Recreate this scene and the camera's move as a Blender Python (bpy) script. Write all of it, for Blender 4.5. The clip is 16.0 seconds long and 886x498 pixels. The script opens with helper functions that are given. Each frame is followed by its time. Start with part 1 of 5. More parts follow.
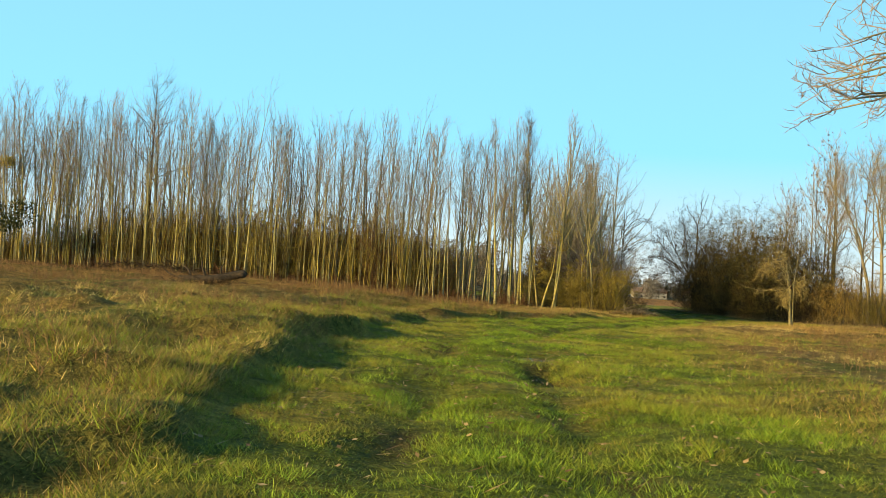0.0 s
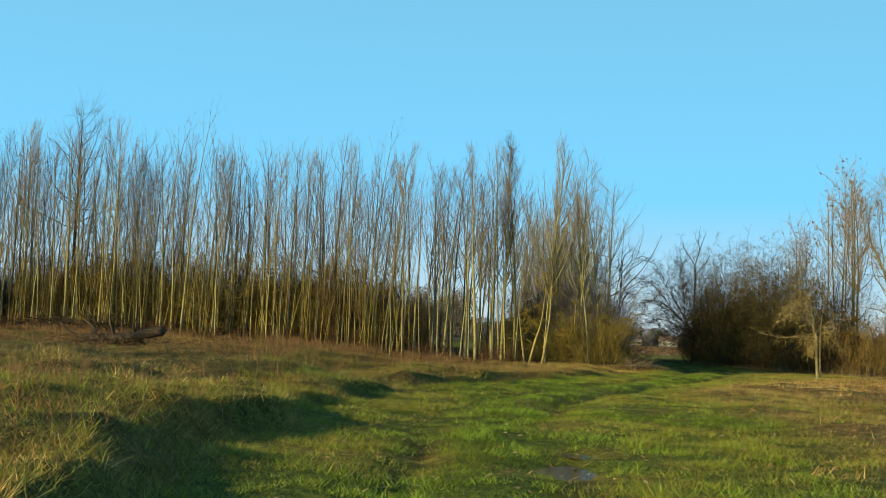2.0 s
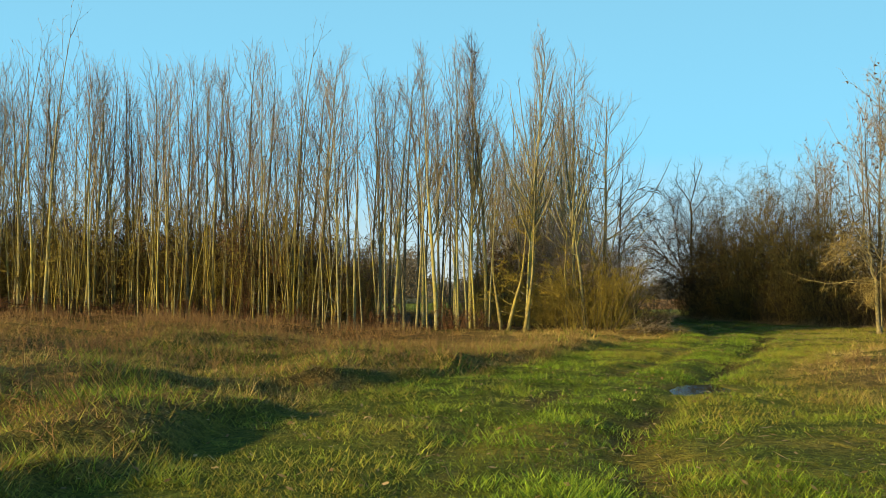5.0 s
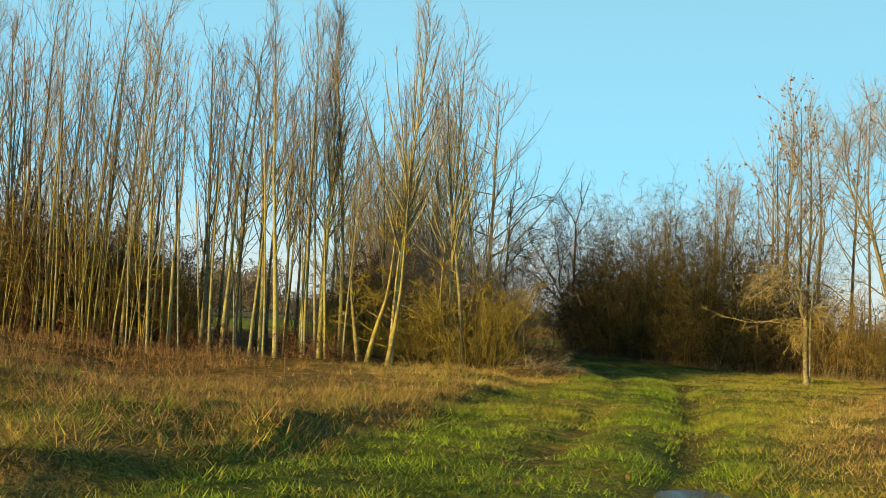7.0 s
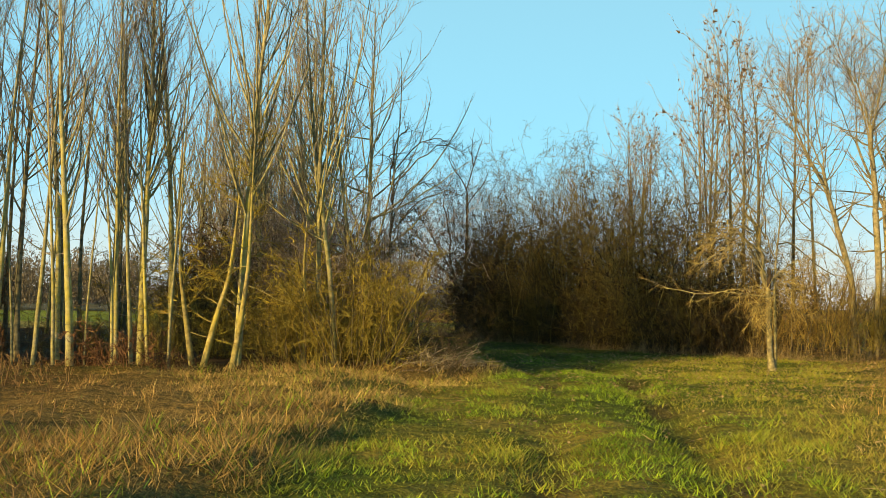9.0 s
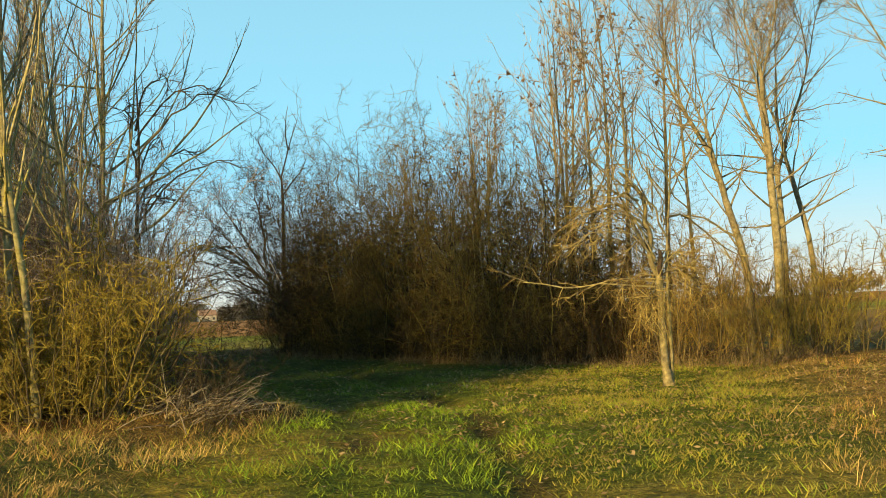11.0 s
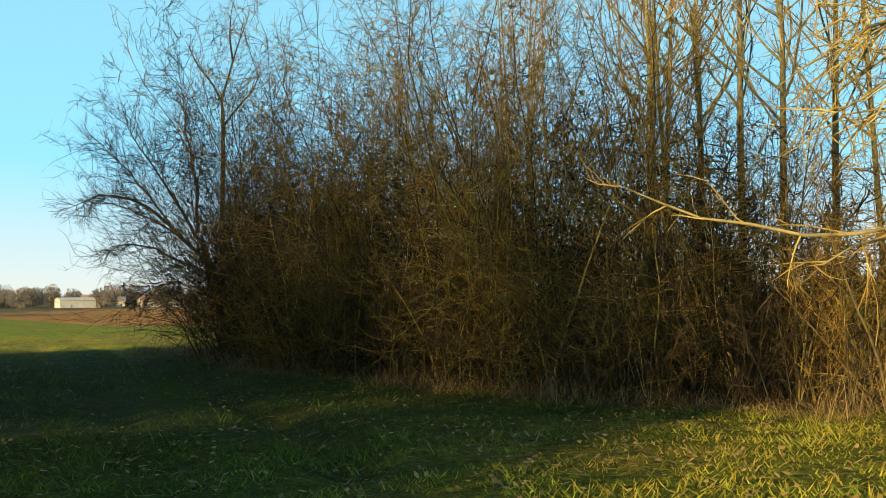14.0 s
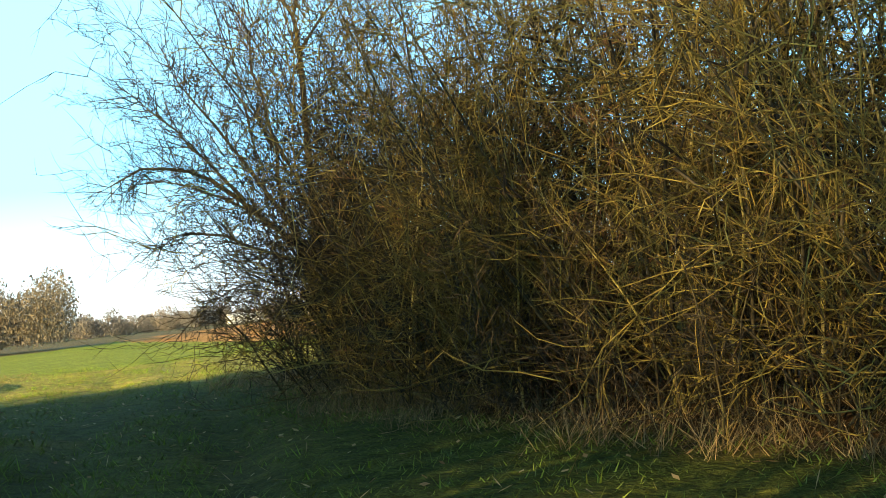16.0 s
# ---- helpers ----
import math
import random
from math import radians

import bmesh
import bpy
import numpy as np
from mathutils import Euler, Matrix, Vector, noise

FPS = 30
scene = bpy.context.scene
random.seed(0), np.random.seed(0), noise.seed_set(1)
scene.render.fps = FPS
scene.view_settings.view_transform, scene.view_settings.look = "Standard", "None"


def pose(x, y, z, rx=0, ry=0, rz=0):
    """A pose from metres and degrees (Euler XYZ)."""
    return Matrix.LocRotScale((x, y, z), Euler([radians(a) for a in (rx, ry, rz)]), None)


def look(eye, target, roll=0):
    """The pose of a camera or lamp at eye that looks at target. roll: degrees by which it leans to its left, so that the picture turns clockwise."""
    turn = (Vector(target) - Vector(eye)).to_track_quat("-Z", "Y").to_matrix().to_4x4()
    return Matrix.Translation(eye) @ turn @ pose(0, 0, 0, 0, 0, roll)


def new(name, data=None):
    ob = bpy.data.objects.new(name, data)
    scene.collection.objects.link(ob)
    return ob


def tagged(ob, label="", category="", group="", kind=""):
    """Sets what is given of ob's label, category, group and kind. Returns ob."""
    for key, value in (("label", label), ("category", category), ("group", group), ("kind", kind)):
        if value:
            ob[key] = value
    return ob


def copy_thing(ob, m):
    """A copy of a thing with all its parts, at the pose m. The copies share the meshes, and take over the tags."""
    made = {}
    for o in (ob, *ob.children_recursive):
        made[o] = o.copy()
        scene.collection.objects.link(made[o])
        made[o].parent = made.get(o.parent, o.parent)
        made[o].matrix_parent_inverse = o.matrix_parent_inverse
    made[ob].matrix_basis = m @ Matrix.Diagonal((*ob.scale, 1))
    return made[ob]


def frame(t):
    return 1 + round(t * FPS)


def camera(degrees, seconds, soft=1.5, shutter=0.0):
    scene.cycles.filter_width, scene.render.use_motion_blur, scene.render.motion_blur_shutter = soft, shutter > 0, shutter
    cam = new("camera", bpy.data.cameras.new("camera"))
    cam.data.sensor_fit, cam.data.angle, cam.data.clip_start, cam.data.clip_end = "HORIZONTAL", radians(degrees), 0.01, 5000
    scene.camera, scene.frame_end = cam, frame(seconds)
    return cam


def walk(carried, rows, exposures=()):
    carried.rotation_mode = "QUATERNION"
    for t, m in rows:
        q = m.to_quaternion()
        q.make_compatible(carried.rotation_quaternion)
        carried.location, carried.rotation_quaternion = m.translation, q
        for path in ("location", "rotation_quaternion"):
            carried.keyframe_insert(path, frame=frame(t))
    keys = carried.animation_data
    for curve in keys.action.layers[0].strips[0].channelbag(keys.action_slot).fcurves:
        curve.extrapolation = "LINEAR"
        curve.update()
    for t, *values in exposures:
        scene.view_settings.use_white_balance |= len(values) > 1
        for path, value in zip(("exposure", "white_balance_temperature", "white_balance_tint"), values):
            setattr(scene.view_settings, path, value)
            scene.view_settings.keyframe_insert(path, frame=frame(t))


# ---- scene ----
cam = camera(43.2, 16.0, soft=0.75)
METRES, EYE, TILT, LEAN, TURN = 71.429, 1.5, 0.0, 0.0, 0.0
ROWS = [
    (0.0, 0.0, 0.0, 0.0, -0.09, 1.45, -3.68),
    (0.5, 0.0008, 0.0329, -0.0001, -2.26, 3.44, -3.1),
    (1.0, 0.0007, 0.0651, 0.0, -2.97, 2.48, -4.78),
    (1.5, 0.001, 0.097, 0.0008, -2.2, 4.57, -3.37),
    (2.0, 0.0012, 0.1282, 0.0018, -1.51, 4.04, -2.63),
    (2.5, 0.0021, 0.1609, 0.002, -2.08, 3.53, -1.72),
    (3.0, 0.004, 0.1922, 0.0021, -2.69, 4.02, -0.09),
    (5.5, 0.0108, 0.3451, 0.0018, -4.39, 1.89, -0.79),
    (6.0, 0.0132, 0.3741, 0.0021, -5.09, 3.46, -3.04),
    (6.5, 0.0169, 0.404, 0.0027, -8.79, 3.56, -2.85),
    (7.0, 0.0221, 0.4333, 0.0027, -11.13, 3.3, -3.01),
    (7.5, 0.0277, 0.4612, 0.0023, -11.85, 2.85, -2.22),
    (8.0, 0.0339, 0.4914, 0.0023, -12.55, 2.41, -0.24),
    (8.5, 0.0409, 0.5203, 0.0018, -13.39, 1.61, -0.04),
    (9.0, 0.0499, 0.5491, 0.0017, -17.21, 2.68, -1.02),
    (9.5, 0.0625, 0.5768, 0.0016, -24.53, 2.11, 0.97),
    (12.0, 0.126, 0.7025, 0.0032, -24.78, 3.05, 2.0),
    (12.5, 0.139, 0.7328, 0.0028, -24.8, 2.75, 0.89),
    (13.0, 0.1529, 0.7644, 0.0023, -25.6, 2.95, 0.4),
    (13.5, 0.1672, 0.7958, 0.0019, -25.63, 2.77, 0.21),
    (14.0, 0.1822, 0.8285, 0.0004, -24.57, 2.46, 0.27),
    (14.5, 0.196, 0.8612, -0.001, -23.73, 2.6, 1.18),
    (15.0, 0.2108, 0.8949, -0.0007, -22.39, 2.39, 1.98),
    (15.5, 0.2222, 0.9267, -0.0007, -19.85, 1.86, 3.99),
    (16.0, 0.2301, 0.9566, -0.0021, -16.29, 2.27, 5.91),
]
walk(cam, [(t, pose(0, 0, EYE, TILT, LEAN, TURN) @ pose(METRES * x, METRES * y, METRES * z, 90 + pitch, roll, yaw)) for t, x, y, z, yaw, pitch, roll in ROWS],
     exposures=[(0.0, 0.70, 7900, 12), (1.0, 0.48, 7300, 10), (2.5, 0.32, 6700, 7), (5.5, 0.48, 7900, 11), (9.0, 0.62, 8800, 13), (12.5, 0.62, 8500, 13), (14.5, 0.80, 8100, 12), (15.0, 1.2, 8000, 11), (16.0, 1.75, 8000, 12)])

# ---- world, sun ----
SUN_AZ = radians(27.0)          # the light travels along (cos, sin) of this on the ground
SUN_EL = radians(14.0)
sky_world = bpy.data.worlds.new("sky")
scene.world = sky_world
sky_world.use_nodes = True
wn = sky_world.node_tree.nodes
sky_tex = wn.new("ShaderNodeTexSky")
sky_tex.sky_type = "NISHITA"
sky_tex.sun_disc = False
sky_tex.sun_elevation = SUN_EL
sky_tex.sun_rotation = math.atan2(-math.cos(SUN_AZ), -math.sin(SUN_AZ))
sky_tex.air_density, sky_tex.dust_density, sky_tex.ozone_density = 1.0, 0.2, 3.0
wn["Background"].inputs["Strength"].default_value = 0.13
# clear winter air: a dim deep zenith, a bright cyan-blue band above pale low haze
sky_tint = wn.new("ShaderNodeMix")
sky_tint.data_type, sky_tint.blend_type = "RGBA", "MULTIPLY"
sky_tint.inputs[0].default_value = 1.0
sky_tint.inputs[7].default_value = (0.50, 0.72, 0.70, 1)
sky_dir = wn.new("ShaderNodeTexCoord")
sky_up = wn.new("ShaderNodeSeparateXYZ")
sky_band = wn.new("ShaderNodeValToRGB")
for el, (at_z, tone) in zip((sky_band.color_ramp.elements[0], sky_band.color_ramp.elements[1], sky_band.color_ramp.elements.new(0.12)),
                            ((0.0, (3.8, 4.6, 5.1)), (0.34, (0.42, 3.15, 6.7)), (0.12, (1.3, 4.3, 6.9)))):
    el.position, el.color = at_z, (*tone, 1)
sky_low = wn.new("ShaderNodeMapRange")
sky_low.inputs["From Min"].default_value, sky_low.inputs["From Max"].default_value = 0.34, 0.75
sky_low.inputs["To Min"].default_value, sky_low.inputs["To Max"].default_value = 0.95, 0.0
sky_haze = wn.new("ShaderNodeMix")
sky_haze.data_type = "RGBA"
sky_links = sky_world.node_tree.links
sky_links.new(sky_tex.outputs[0], sky_tint.inputs[6])
sky_links.new(sky_dir.outputs["Generated"], sky_up.inputs[0])
sky_links.new(sky_up.outputs["Z"], sky_low.inputs["Value"])
sky_links.new(sky_up.outputs["Z"], sky_band.inputs["Fac"])
sky_links.new(sky_low.outputs[0], sky_haze.inputs[0])
sky_links.new(sky_tint.outputs[2], sky_haze.inputs[6])
sky_links.new(sky_band.outputs[0], sky_haze.inputs[7])
sky_links.new(sky_haze.outputs[2], wn["Background"].inputs["Color"])
sun_data = bpy.data.lights.new("sun", "SUN")
sun_data.energy, sun_data.angle, sun_data.color = 5.0, radians(0.5), (1.0, 0.80, 0.40)
sun = new("sun", sun_data)
sun.matrix_world = look((-60 * math.cos(SUN_AZ), 40 - 60 * math.sin(SUN_AZ), 60 * math.tan(SUN_EL)), (0, 40, 0))


# ---- materials ----
def nodes_of(name):
    m = bpy.data.materials.new(name)
    m.use_nodes = True
    return m, m.node_tree.nodes, m.node_tree.links, m.node_tree.nodes["Principled BSDF"]


def noise_node(n, l, scale, detail=4.0, coord="Object", rough=0.6):
    tc = n.new("ShaderNodeTexCoord")
    t = n.new("ShaderNodeTexNoise")
    t.inputs["Scale"].default_value, t.inputs["Detail"].default_value, t.inputs["Roughness"].default_value = scale, detail, rough
    l.new(tc.outputs[coord], t.inputs["Vector"])
    return t


def ramp(n, l, source, stops):
    r = n.new("ShaderNodeValToRGB")
    e = r.color_ramp.elements
    while len(e) < len(stops):
        e.new(0.5)
    for el, (p, c) in zip(e, stops):
        el.position, el.color = p, (*c, 1)
    l.new(source, r.inputs["Fac"])
    return r


def mixed(n, l, fac, a, b, mode="MIX"):
    m = n.new("ShaderNodeMix")
    m.data_type, m.blend_type = "RGBA", mode
    for sock, v in ((m.inputs[0], fac), (m.inputs[6], a), (m.inputs[7], b)):
        if isinstance(v, (int, float)):
            sock.default_value = v
        elif isinstance(v, tuple):
            sock.default_value = (*v, 1)
        else:
            l.new(v, sock)
    return m.outputs[2]


def bump(n, l, height, strength, distance, b):
    k = n.new("ShaderNodeBump")
    k.inputs["Strength"].default_value, k.inputs["Distance"].default_value = strength, distance
    l.new(height, k.inputs["Height"])
    l.new(k.outputs[0], b.inputs["Normal"])


def bark(name, dark, pale, lichen=None, amount=0.5, top=5.0):
    """Bark with streaks, a tint of its own for each tree, and lichen patches on the lower stem."""
    m, n, l, b = nodes_of(name)
    t = noise_node(n, l, 9.0, 6.0)
    r = ramp(n, l, t.outputs["Fac"], [(0.32, dark), (0.68, pale)])
    col = r.outputs[0]
    info = n.new("ShaderNodeObjectInfo")
    vary = ramp(n, l, info.outputs["Random"], [(0.0, (0.72, 0.70, 0.68)), (1.0, (1.2, 1.17, 1.1))])
    col = mixed(n, l, 1.0, col, vary.outputs[0], "MULTIPLY")
    if not lichen:
        geo = n.new("ShaderNodeNewGeometry")
        each = ramp(n, l, geo.outputs["Random Per Island"], [(0.0, (0.48, 0.45, 0.46)), (0.35, (0.98, 0.86, 0.80)), (0.7, (1.12, 1.12, 1.05)), (1.0, (1.6, 1.56, 1.42))])
        col = mixed(n, l, 1.0, col, each.outputs[0], "MULTIPLY")
    else:
        big = noise_node(n, l, 2.3, 3.0)
        spots = ramp(n, l, big.outputs["Fac"], [(0.5 - 0.18 * amount, (0, 0, 0)), (0.66, (1, 1, 1))])
        tc = n.new("ShaderNodeTexCoord")
        sep = n.new("ShaderNodeSeparateXYZ")
        l.new(tc.outputs["Object"], sep.inputs[0])
        rng_ = n.new("ShaderNodeMapRange")
        rng_.inputs["From Min"].default_value, rng_.inputs["From Max"].default_value = top * 0.5, top * 1.3
        rng_.inputs["To Min"].default_value, rng_.inputs["To Max"].default_value = amount, 0.12 * amount
        l.new(sep.outputs["Z"], rng_.inputs["Value"])
        own = n.new("ShaderNodeMapRange")
        own.inputs["To Min"].default_value, own.inputs["To Max"].default_value = 0.35, 1.0
        l.new(info.outputs["Random"], own.inputs["Value"])
        mul = n.new("ShaderNodeMath")
        mul.operation = "MULTIPLY"
        l.new(spots.outputs[0], mul.inputs[0])
        l.new(rng_.outputs[0], mul.inputs[1])
        mul2 = n.new("ShaderNodeMath")
        mul2.operation = "MULTIPLY"
        l.new(mul.outputs[0], mul2.inputs[0])
        l.new(own.outputs[0], mul2.inputs[1])
        mul = mul2
        col = mixed(n, l, mul.outputs[0], col, lichen)
    l.new(col, b.inputs["Base Color"])
    b.inputs["Roughness"].default_value = 0.85
    b.inputs["Specular IOR Level"].default_value = 0.2
    bump(n, l, t.outputs["Fac"], 0.6, 0.02, b)
    return m


def blade_material(name, through_share=0.2):
    """Grass and dead leaf: the colour of each blade from its mesh, some light passing through."""
    m, n, l, b = nodes_of(name)
    at = n.new("ShaderNodeAttribute")
    at.attribute_name = "tint"
    l.new(at.outputs["Color"], b.inputs["Base Color"])
    b.inputs["Roughness"].default_value = 0.6
    b.inputs["Specular IOR Level"].default_value = 0.25
    tr = n.new("ShaderNodeBsdfTranslucent")
    l.new(at.outputs["Color"], tr.inputs["Color"])
    mx = n.new("ShaderNodeMixShader")
    mx.inputs[0].default_value = through_share
    l.new(b.outputs[0], mx.inputs[1])
    l.new(tr.outputs[0], mx.inputs[2])
    l.new(mx.outputs[0], n["Material Output"].inputs["Surface"])
    return m


def plain(name, a, c, scale=3.0, rough=0.8, metallic=0.0):
    m, n, l, b = nodes_of(name)
    t = noise_node(n, l, scale, 5.0)
    r = ramp(n, l, t.outputs["Fac"], [(0.3, a), (0.7, c)])
    l.new(r.outputs[0], b.inputs["Base Color"])
    b.inputs["Roughness"].default_value, b.inputs["Metallic"].default_value = rough, metallic
    bump(n, l, t.outputs["Fac"], 0.3, 0.02, b)
    return m


def soil_material():
    m, n, l, b = nodes_of("ground")
    at = n.new("ShaderNodeAttribute")
    at.attribute_name = "tint"
    fine = noise_node(n, l, 28.0, 6.0, rough=0.7)
    clump = noise_node(n, l, 4.0, 5.0, rough=0.65)
    coarse = noise_node(n, l, 0.5, 5.0)
    f = ramp(n, l, fine.outputs["Fac"], [(0.34, (0.3, 0.3, 0.3)), (0.66, (1.6, 1.55, 1.5))])
    g = ramp(n, l, clump.outputs["Fac"], [(0.34, (0.55, 0.6, 0.55)), (0.66, (1.4, 1.35, 1.3))])
    c = ramp(n, l, coarse.outputs["Fac"], [(0.3, (0.75, 0.8, 0.7)), (0.7, (1.25, 1.15, 1.1))])
    col = mixed(n, l, 1.0, at.outputs["Color"], f.outputs[0], "MULTIPLY")
    col = mixed(n, l, 1.0, col, g.outputs[0], "MULTIPLY")
    col = mixed(n, l, 1.0, col, c.outputs[0], "MULTIPLY")
    l.new(col, b.inputs["Base Color"])
    b.inputs["Roughness"].default_value = 0.95
    b.inputs["Specular IOR Level"].default_value = 0.1
    bump(n, l, clump.outputs["Fac"], 0.9, 0.15, b)
    return m


GROUND = soil_material()
GRASS = blade_material("grass_blades")
LEAF = blade_material("dead_leaves", 0.25)
POPLAR = bark("poplar_bark", (0.085, 0.08, 0.055), (0.38, 0.36, 0.25), (0.42, 0.36, 0.05), 0.85, 5.5)
POPLAR_TWIG = bark("poplar_twigs", (0.14, 0.12, 0.115), (0.34, 0.30, 0.285))
LICHEN_TWIG = bark("lichened_twigs", (0.19, 0.16, 0.03), (0.42, 0.34, 0.07))
OLIVE_BARK = bark("olive_bark", (0.05, 0.046, 0.032), (0.24, 0.22, 0.15), (0.26, 0.22, 0.06), 0.4, 6.0)
MOSSY_BARK = bark("mossy_bark", (0.09, 0.075, 0.035), (0.36, 0.30, 0.15), (0.42, 0.34, 0.05), 0.7, 5.0)
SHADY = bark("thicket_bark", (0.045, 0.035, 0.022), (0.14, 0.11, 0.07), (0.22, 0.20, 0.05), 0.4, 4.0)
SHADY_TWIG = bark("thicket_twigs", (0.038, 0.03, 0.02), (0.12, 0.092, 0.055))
MOSSY_TWIG = bark("mossy_twigs", (0.16, 0.135, 0.033), (0.38, 0.32, 0.08))
RUSSET_TWIG = bark("russet_twigs", (0.075, 0.045, 0.025), (0.20, 0.12, 0.065))
OCHRE_TWIG = bark("ochre_twigs", (0.15, 0.105, 0.034), (0.34, 0.25, 0.08))
APPLE_TWIG = bark("fruit_tree_twigs", (0.17, 0.135, 0.05), (0.42, 0.35, 0.15))
# dark wood, blackened further to carry the shade on the hedge
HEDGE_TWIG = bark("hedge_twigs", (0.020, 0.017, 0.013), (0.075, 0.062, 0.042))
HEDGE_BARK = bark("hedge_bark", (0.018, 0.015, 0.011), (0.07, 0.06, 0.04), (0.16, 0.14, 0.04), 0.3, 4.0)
OLIVE_TWIG = bark("olive_twigs", (0.075, 0.062, 0.021), (0.24, 0.195, 0.06))
BRAMBLE_TWIG = bark("bramble_canes", (0.075, 0.04, 0.024), (0.18, 0.095, 0.05))
APPLE = bark("fruit_tree_bark", (0.05, 0.042, 0.028), (0.32, 0.275, 0.17), (0.42, 0.35, 0.10), 0.6, 4.0)
PALE = bark("pale_bark", (0.09, 0.078, 0.05), (0.33, 0.285, 0.185), (0.40, 0.36, 0.12), 0.4, 6.0)
PALE_TWIG = bark("pale_twigs", (0.20, 0.17, 0.13), (0.44, 0.39, 0.31))
ROTTEN = bark("rotten_wood", (0.02, 0.017, 0.013), (0.08, 0.06, 0.045))


# ---- the lie of the land ----
def lattice(i, j, seed):
    h = (i * 374761393 + j * 668265263 + seed * 974634777) & 0x7FFFFFFF
    h = ((h ^ (h >> 13)) * 1274126177) & 0x7FFFFFFF
    return ((h ^ (h >> 16)) & 0xFFFF) / 65535.0


def ripple(x, y, size, seed):
    """Smooth value noise, 0 to 1, with lumps of that size in metres."""
    u, v = np.asarray(x, float) / size, np.asarray(y, float) / size
    i, j = np.floor(u).astype(np.int64), np.floor(v).astype(np.int64)
    fu, fv = u - i, v - j
    fu, fv = fu * fu * (3 - 2 * fu), fv * fv * (3 - 2 * fv)
    a, b = lattice(i, j, seed), lattice(i + 1, j, seed)
    c, d = lattice(i, j + 1, seed), lattice(i + 1, j + 1, seed)
    return (a + (b - a) * fu) * (1 - fv) + (c + (d - c) * fu) * fv


def step(a, b, v):
    t = np.clip((np.asarray(v, float) - a) / (b - a), 0, 1)
    return t * t * (3 - 2 * t)


LEFT_Y = (-8, 8, 13, 20, 28, 36, 40, 43.5, 47, 50, 57, 60, 63, 66, 75, 92)
LEFT_X = (-1.9, -1.5, -1.9, -1.9, -1.7, -1.0, 0.2, 2.6, 4.6, 6.0, 8.8, 10.6, 12.3, 13.0, 13.3, 13.6)
RIGHT_Y = (-8, 9, 20, 30, 42, 46, 50, 55, 60, 64, 68, 100)
RIGHT_X = (3.2, 3.8, 5.0, 6.5, 7.8, 9.5, 12.5, 16, 19.5, 22, 25, 26)
MID_Y = (-8, 10, 20, 28, 35, 41, 48, 54, 62, 70, 85, 100)
MID_X = (0.6, 0.6, 0.9, 1.4, 2.6, 4.9, 8.2, 10.8, 14.0, 15.8, 16.8, 17.2)
WOOD_X, WOOD_Y = (-80, -45, -20, 0, 9, 13), (80, 74, 67.5, 63.0, 62.5, 62.5)


def wood_edge(x):
    return np.interp(x, WOOD_X, WOOD_Y)


def left_edge(x, y):
    return np.interp(y, LEFT_Y, LEFT_X) + 0.9 * (ripple(x, y, 2.2, 3) - 0.5)


def height(x, y):
    x, y = np.asarray(x, float), np.asarray(y, float)
    near = 1 - step(96, 125, y)
    into_left = left_edge(x, y) - x
    loose = ripple(x, y, 3.6, 16)
    bank = (0.22 + 0.26 * ripple(x, y, 5.0, 17)) * step(-0.05, 0.55, into_left - 1.3 * step(0.35, 0.8, loose))  + 0.10 * step(1, 10, into_left) + 0.25 * step(14, 40, into_left)
    lump = ripple(x, y, 1.9, 14) * 0.65 + ripple(x, y, 0.8, 15) * 0.35
    bank = bank + 0.68 * (lump - 0.45) * step(0.0, 1.2, into_left) * (1 - 0.6 * step(6, 14, into_left))
    bank = bank * (1 - 0.65 * step(43, 49, y) * step(-4, 0, x))
    bank = bank + 0.22 * np.exp(-((y - 48.5 + 0.2 * x) / 0.9) ** 2) * step(1.0, 3.0, into_left) * (1 - step(-1, 2, x))
    out_right = x - np.interp(y, RIGHT_Y, RIGHT_X)
    bank = bank + 0.14 * step(0, 2.0, out_right)
    mid = np.interp(y, MID_Y, MID_X) + 0.25 * (ripple(y, 0 * y, 5.0, 8) - 0.5)
    ruts = 0
    for off, depth in ((-0.95, 0.10), (0.95, 0.22 - 0.08 * step(18, 28, y))):
        d = (x - mid - off) / 0.40
        ruts = ruts - depth * np.exp(-d * d) * (0.2 + 1.1 * step(0.25, 0.75, ripple(x, y, 2.4, 12)))
    bumps = 0.10 * (ripple(x, y, 0.9, 5) - 0.5) + 0.12 * (ripple(x, y, 1.6, 1) - 0.5) + 0.10 * (ripple(x, y, 5.0, 2) - 0.5) + 0.05 * (ripple(x, y, 0.7, 4) - 0.5)
    calm = 0.5 + 0.5 * np.maximum(step(-0.5, 0.6, into_left), step(-0.5, 1.5, out_right))
    dip = -0.006 * np.clip(y - 95, 0, 800) * step(90, 140, y)
    rise = 3.2 * step(42, 200, x) * (1 - step(150, 330, y))
    for px, py, rad in PUDDLES:
        e = ((x - px) ** 2 + ((y - py) / 1.6) ** 2) / rad ** 2
        ruts = ruts - 0.10 * np.exp(-e * 1.2)
    return near * (bank + ruts + bumps * calm) + dip + rise


PUDDLES = ((2.15, 23.1, 0.45), (6.45, 41.2, 0.7), (2.5, 24.6, 0.25))


def blend(a, b, f):
    f = np.asarray(f)[..., None]
    return np.asarray(a) * (1 - f) + np.asarray(b) * f


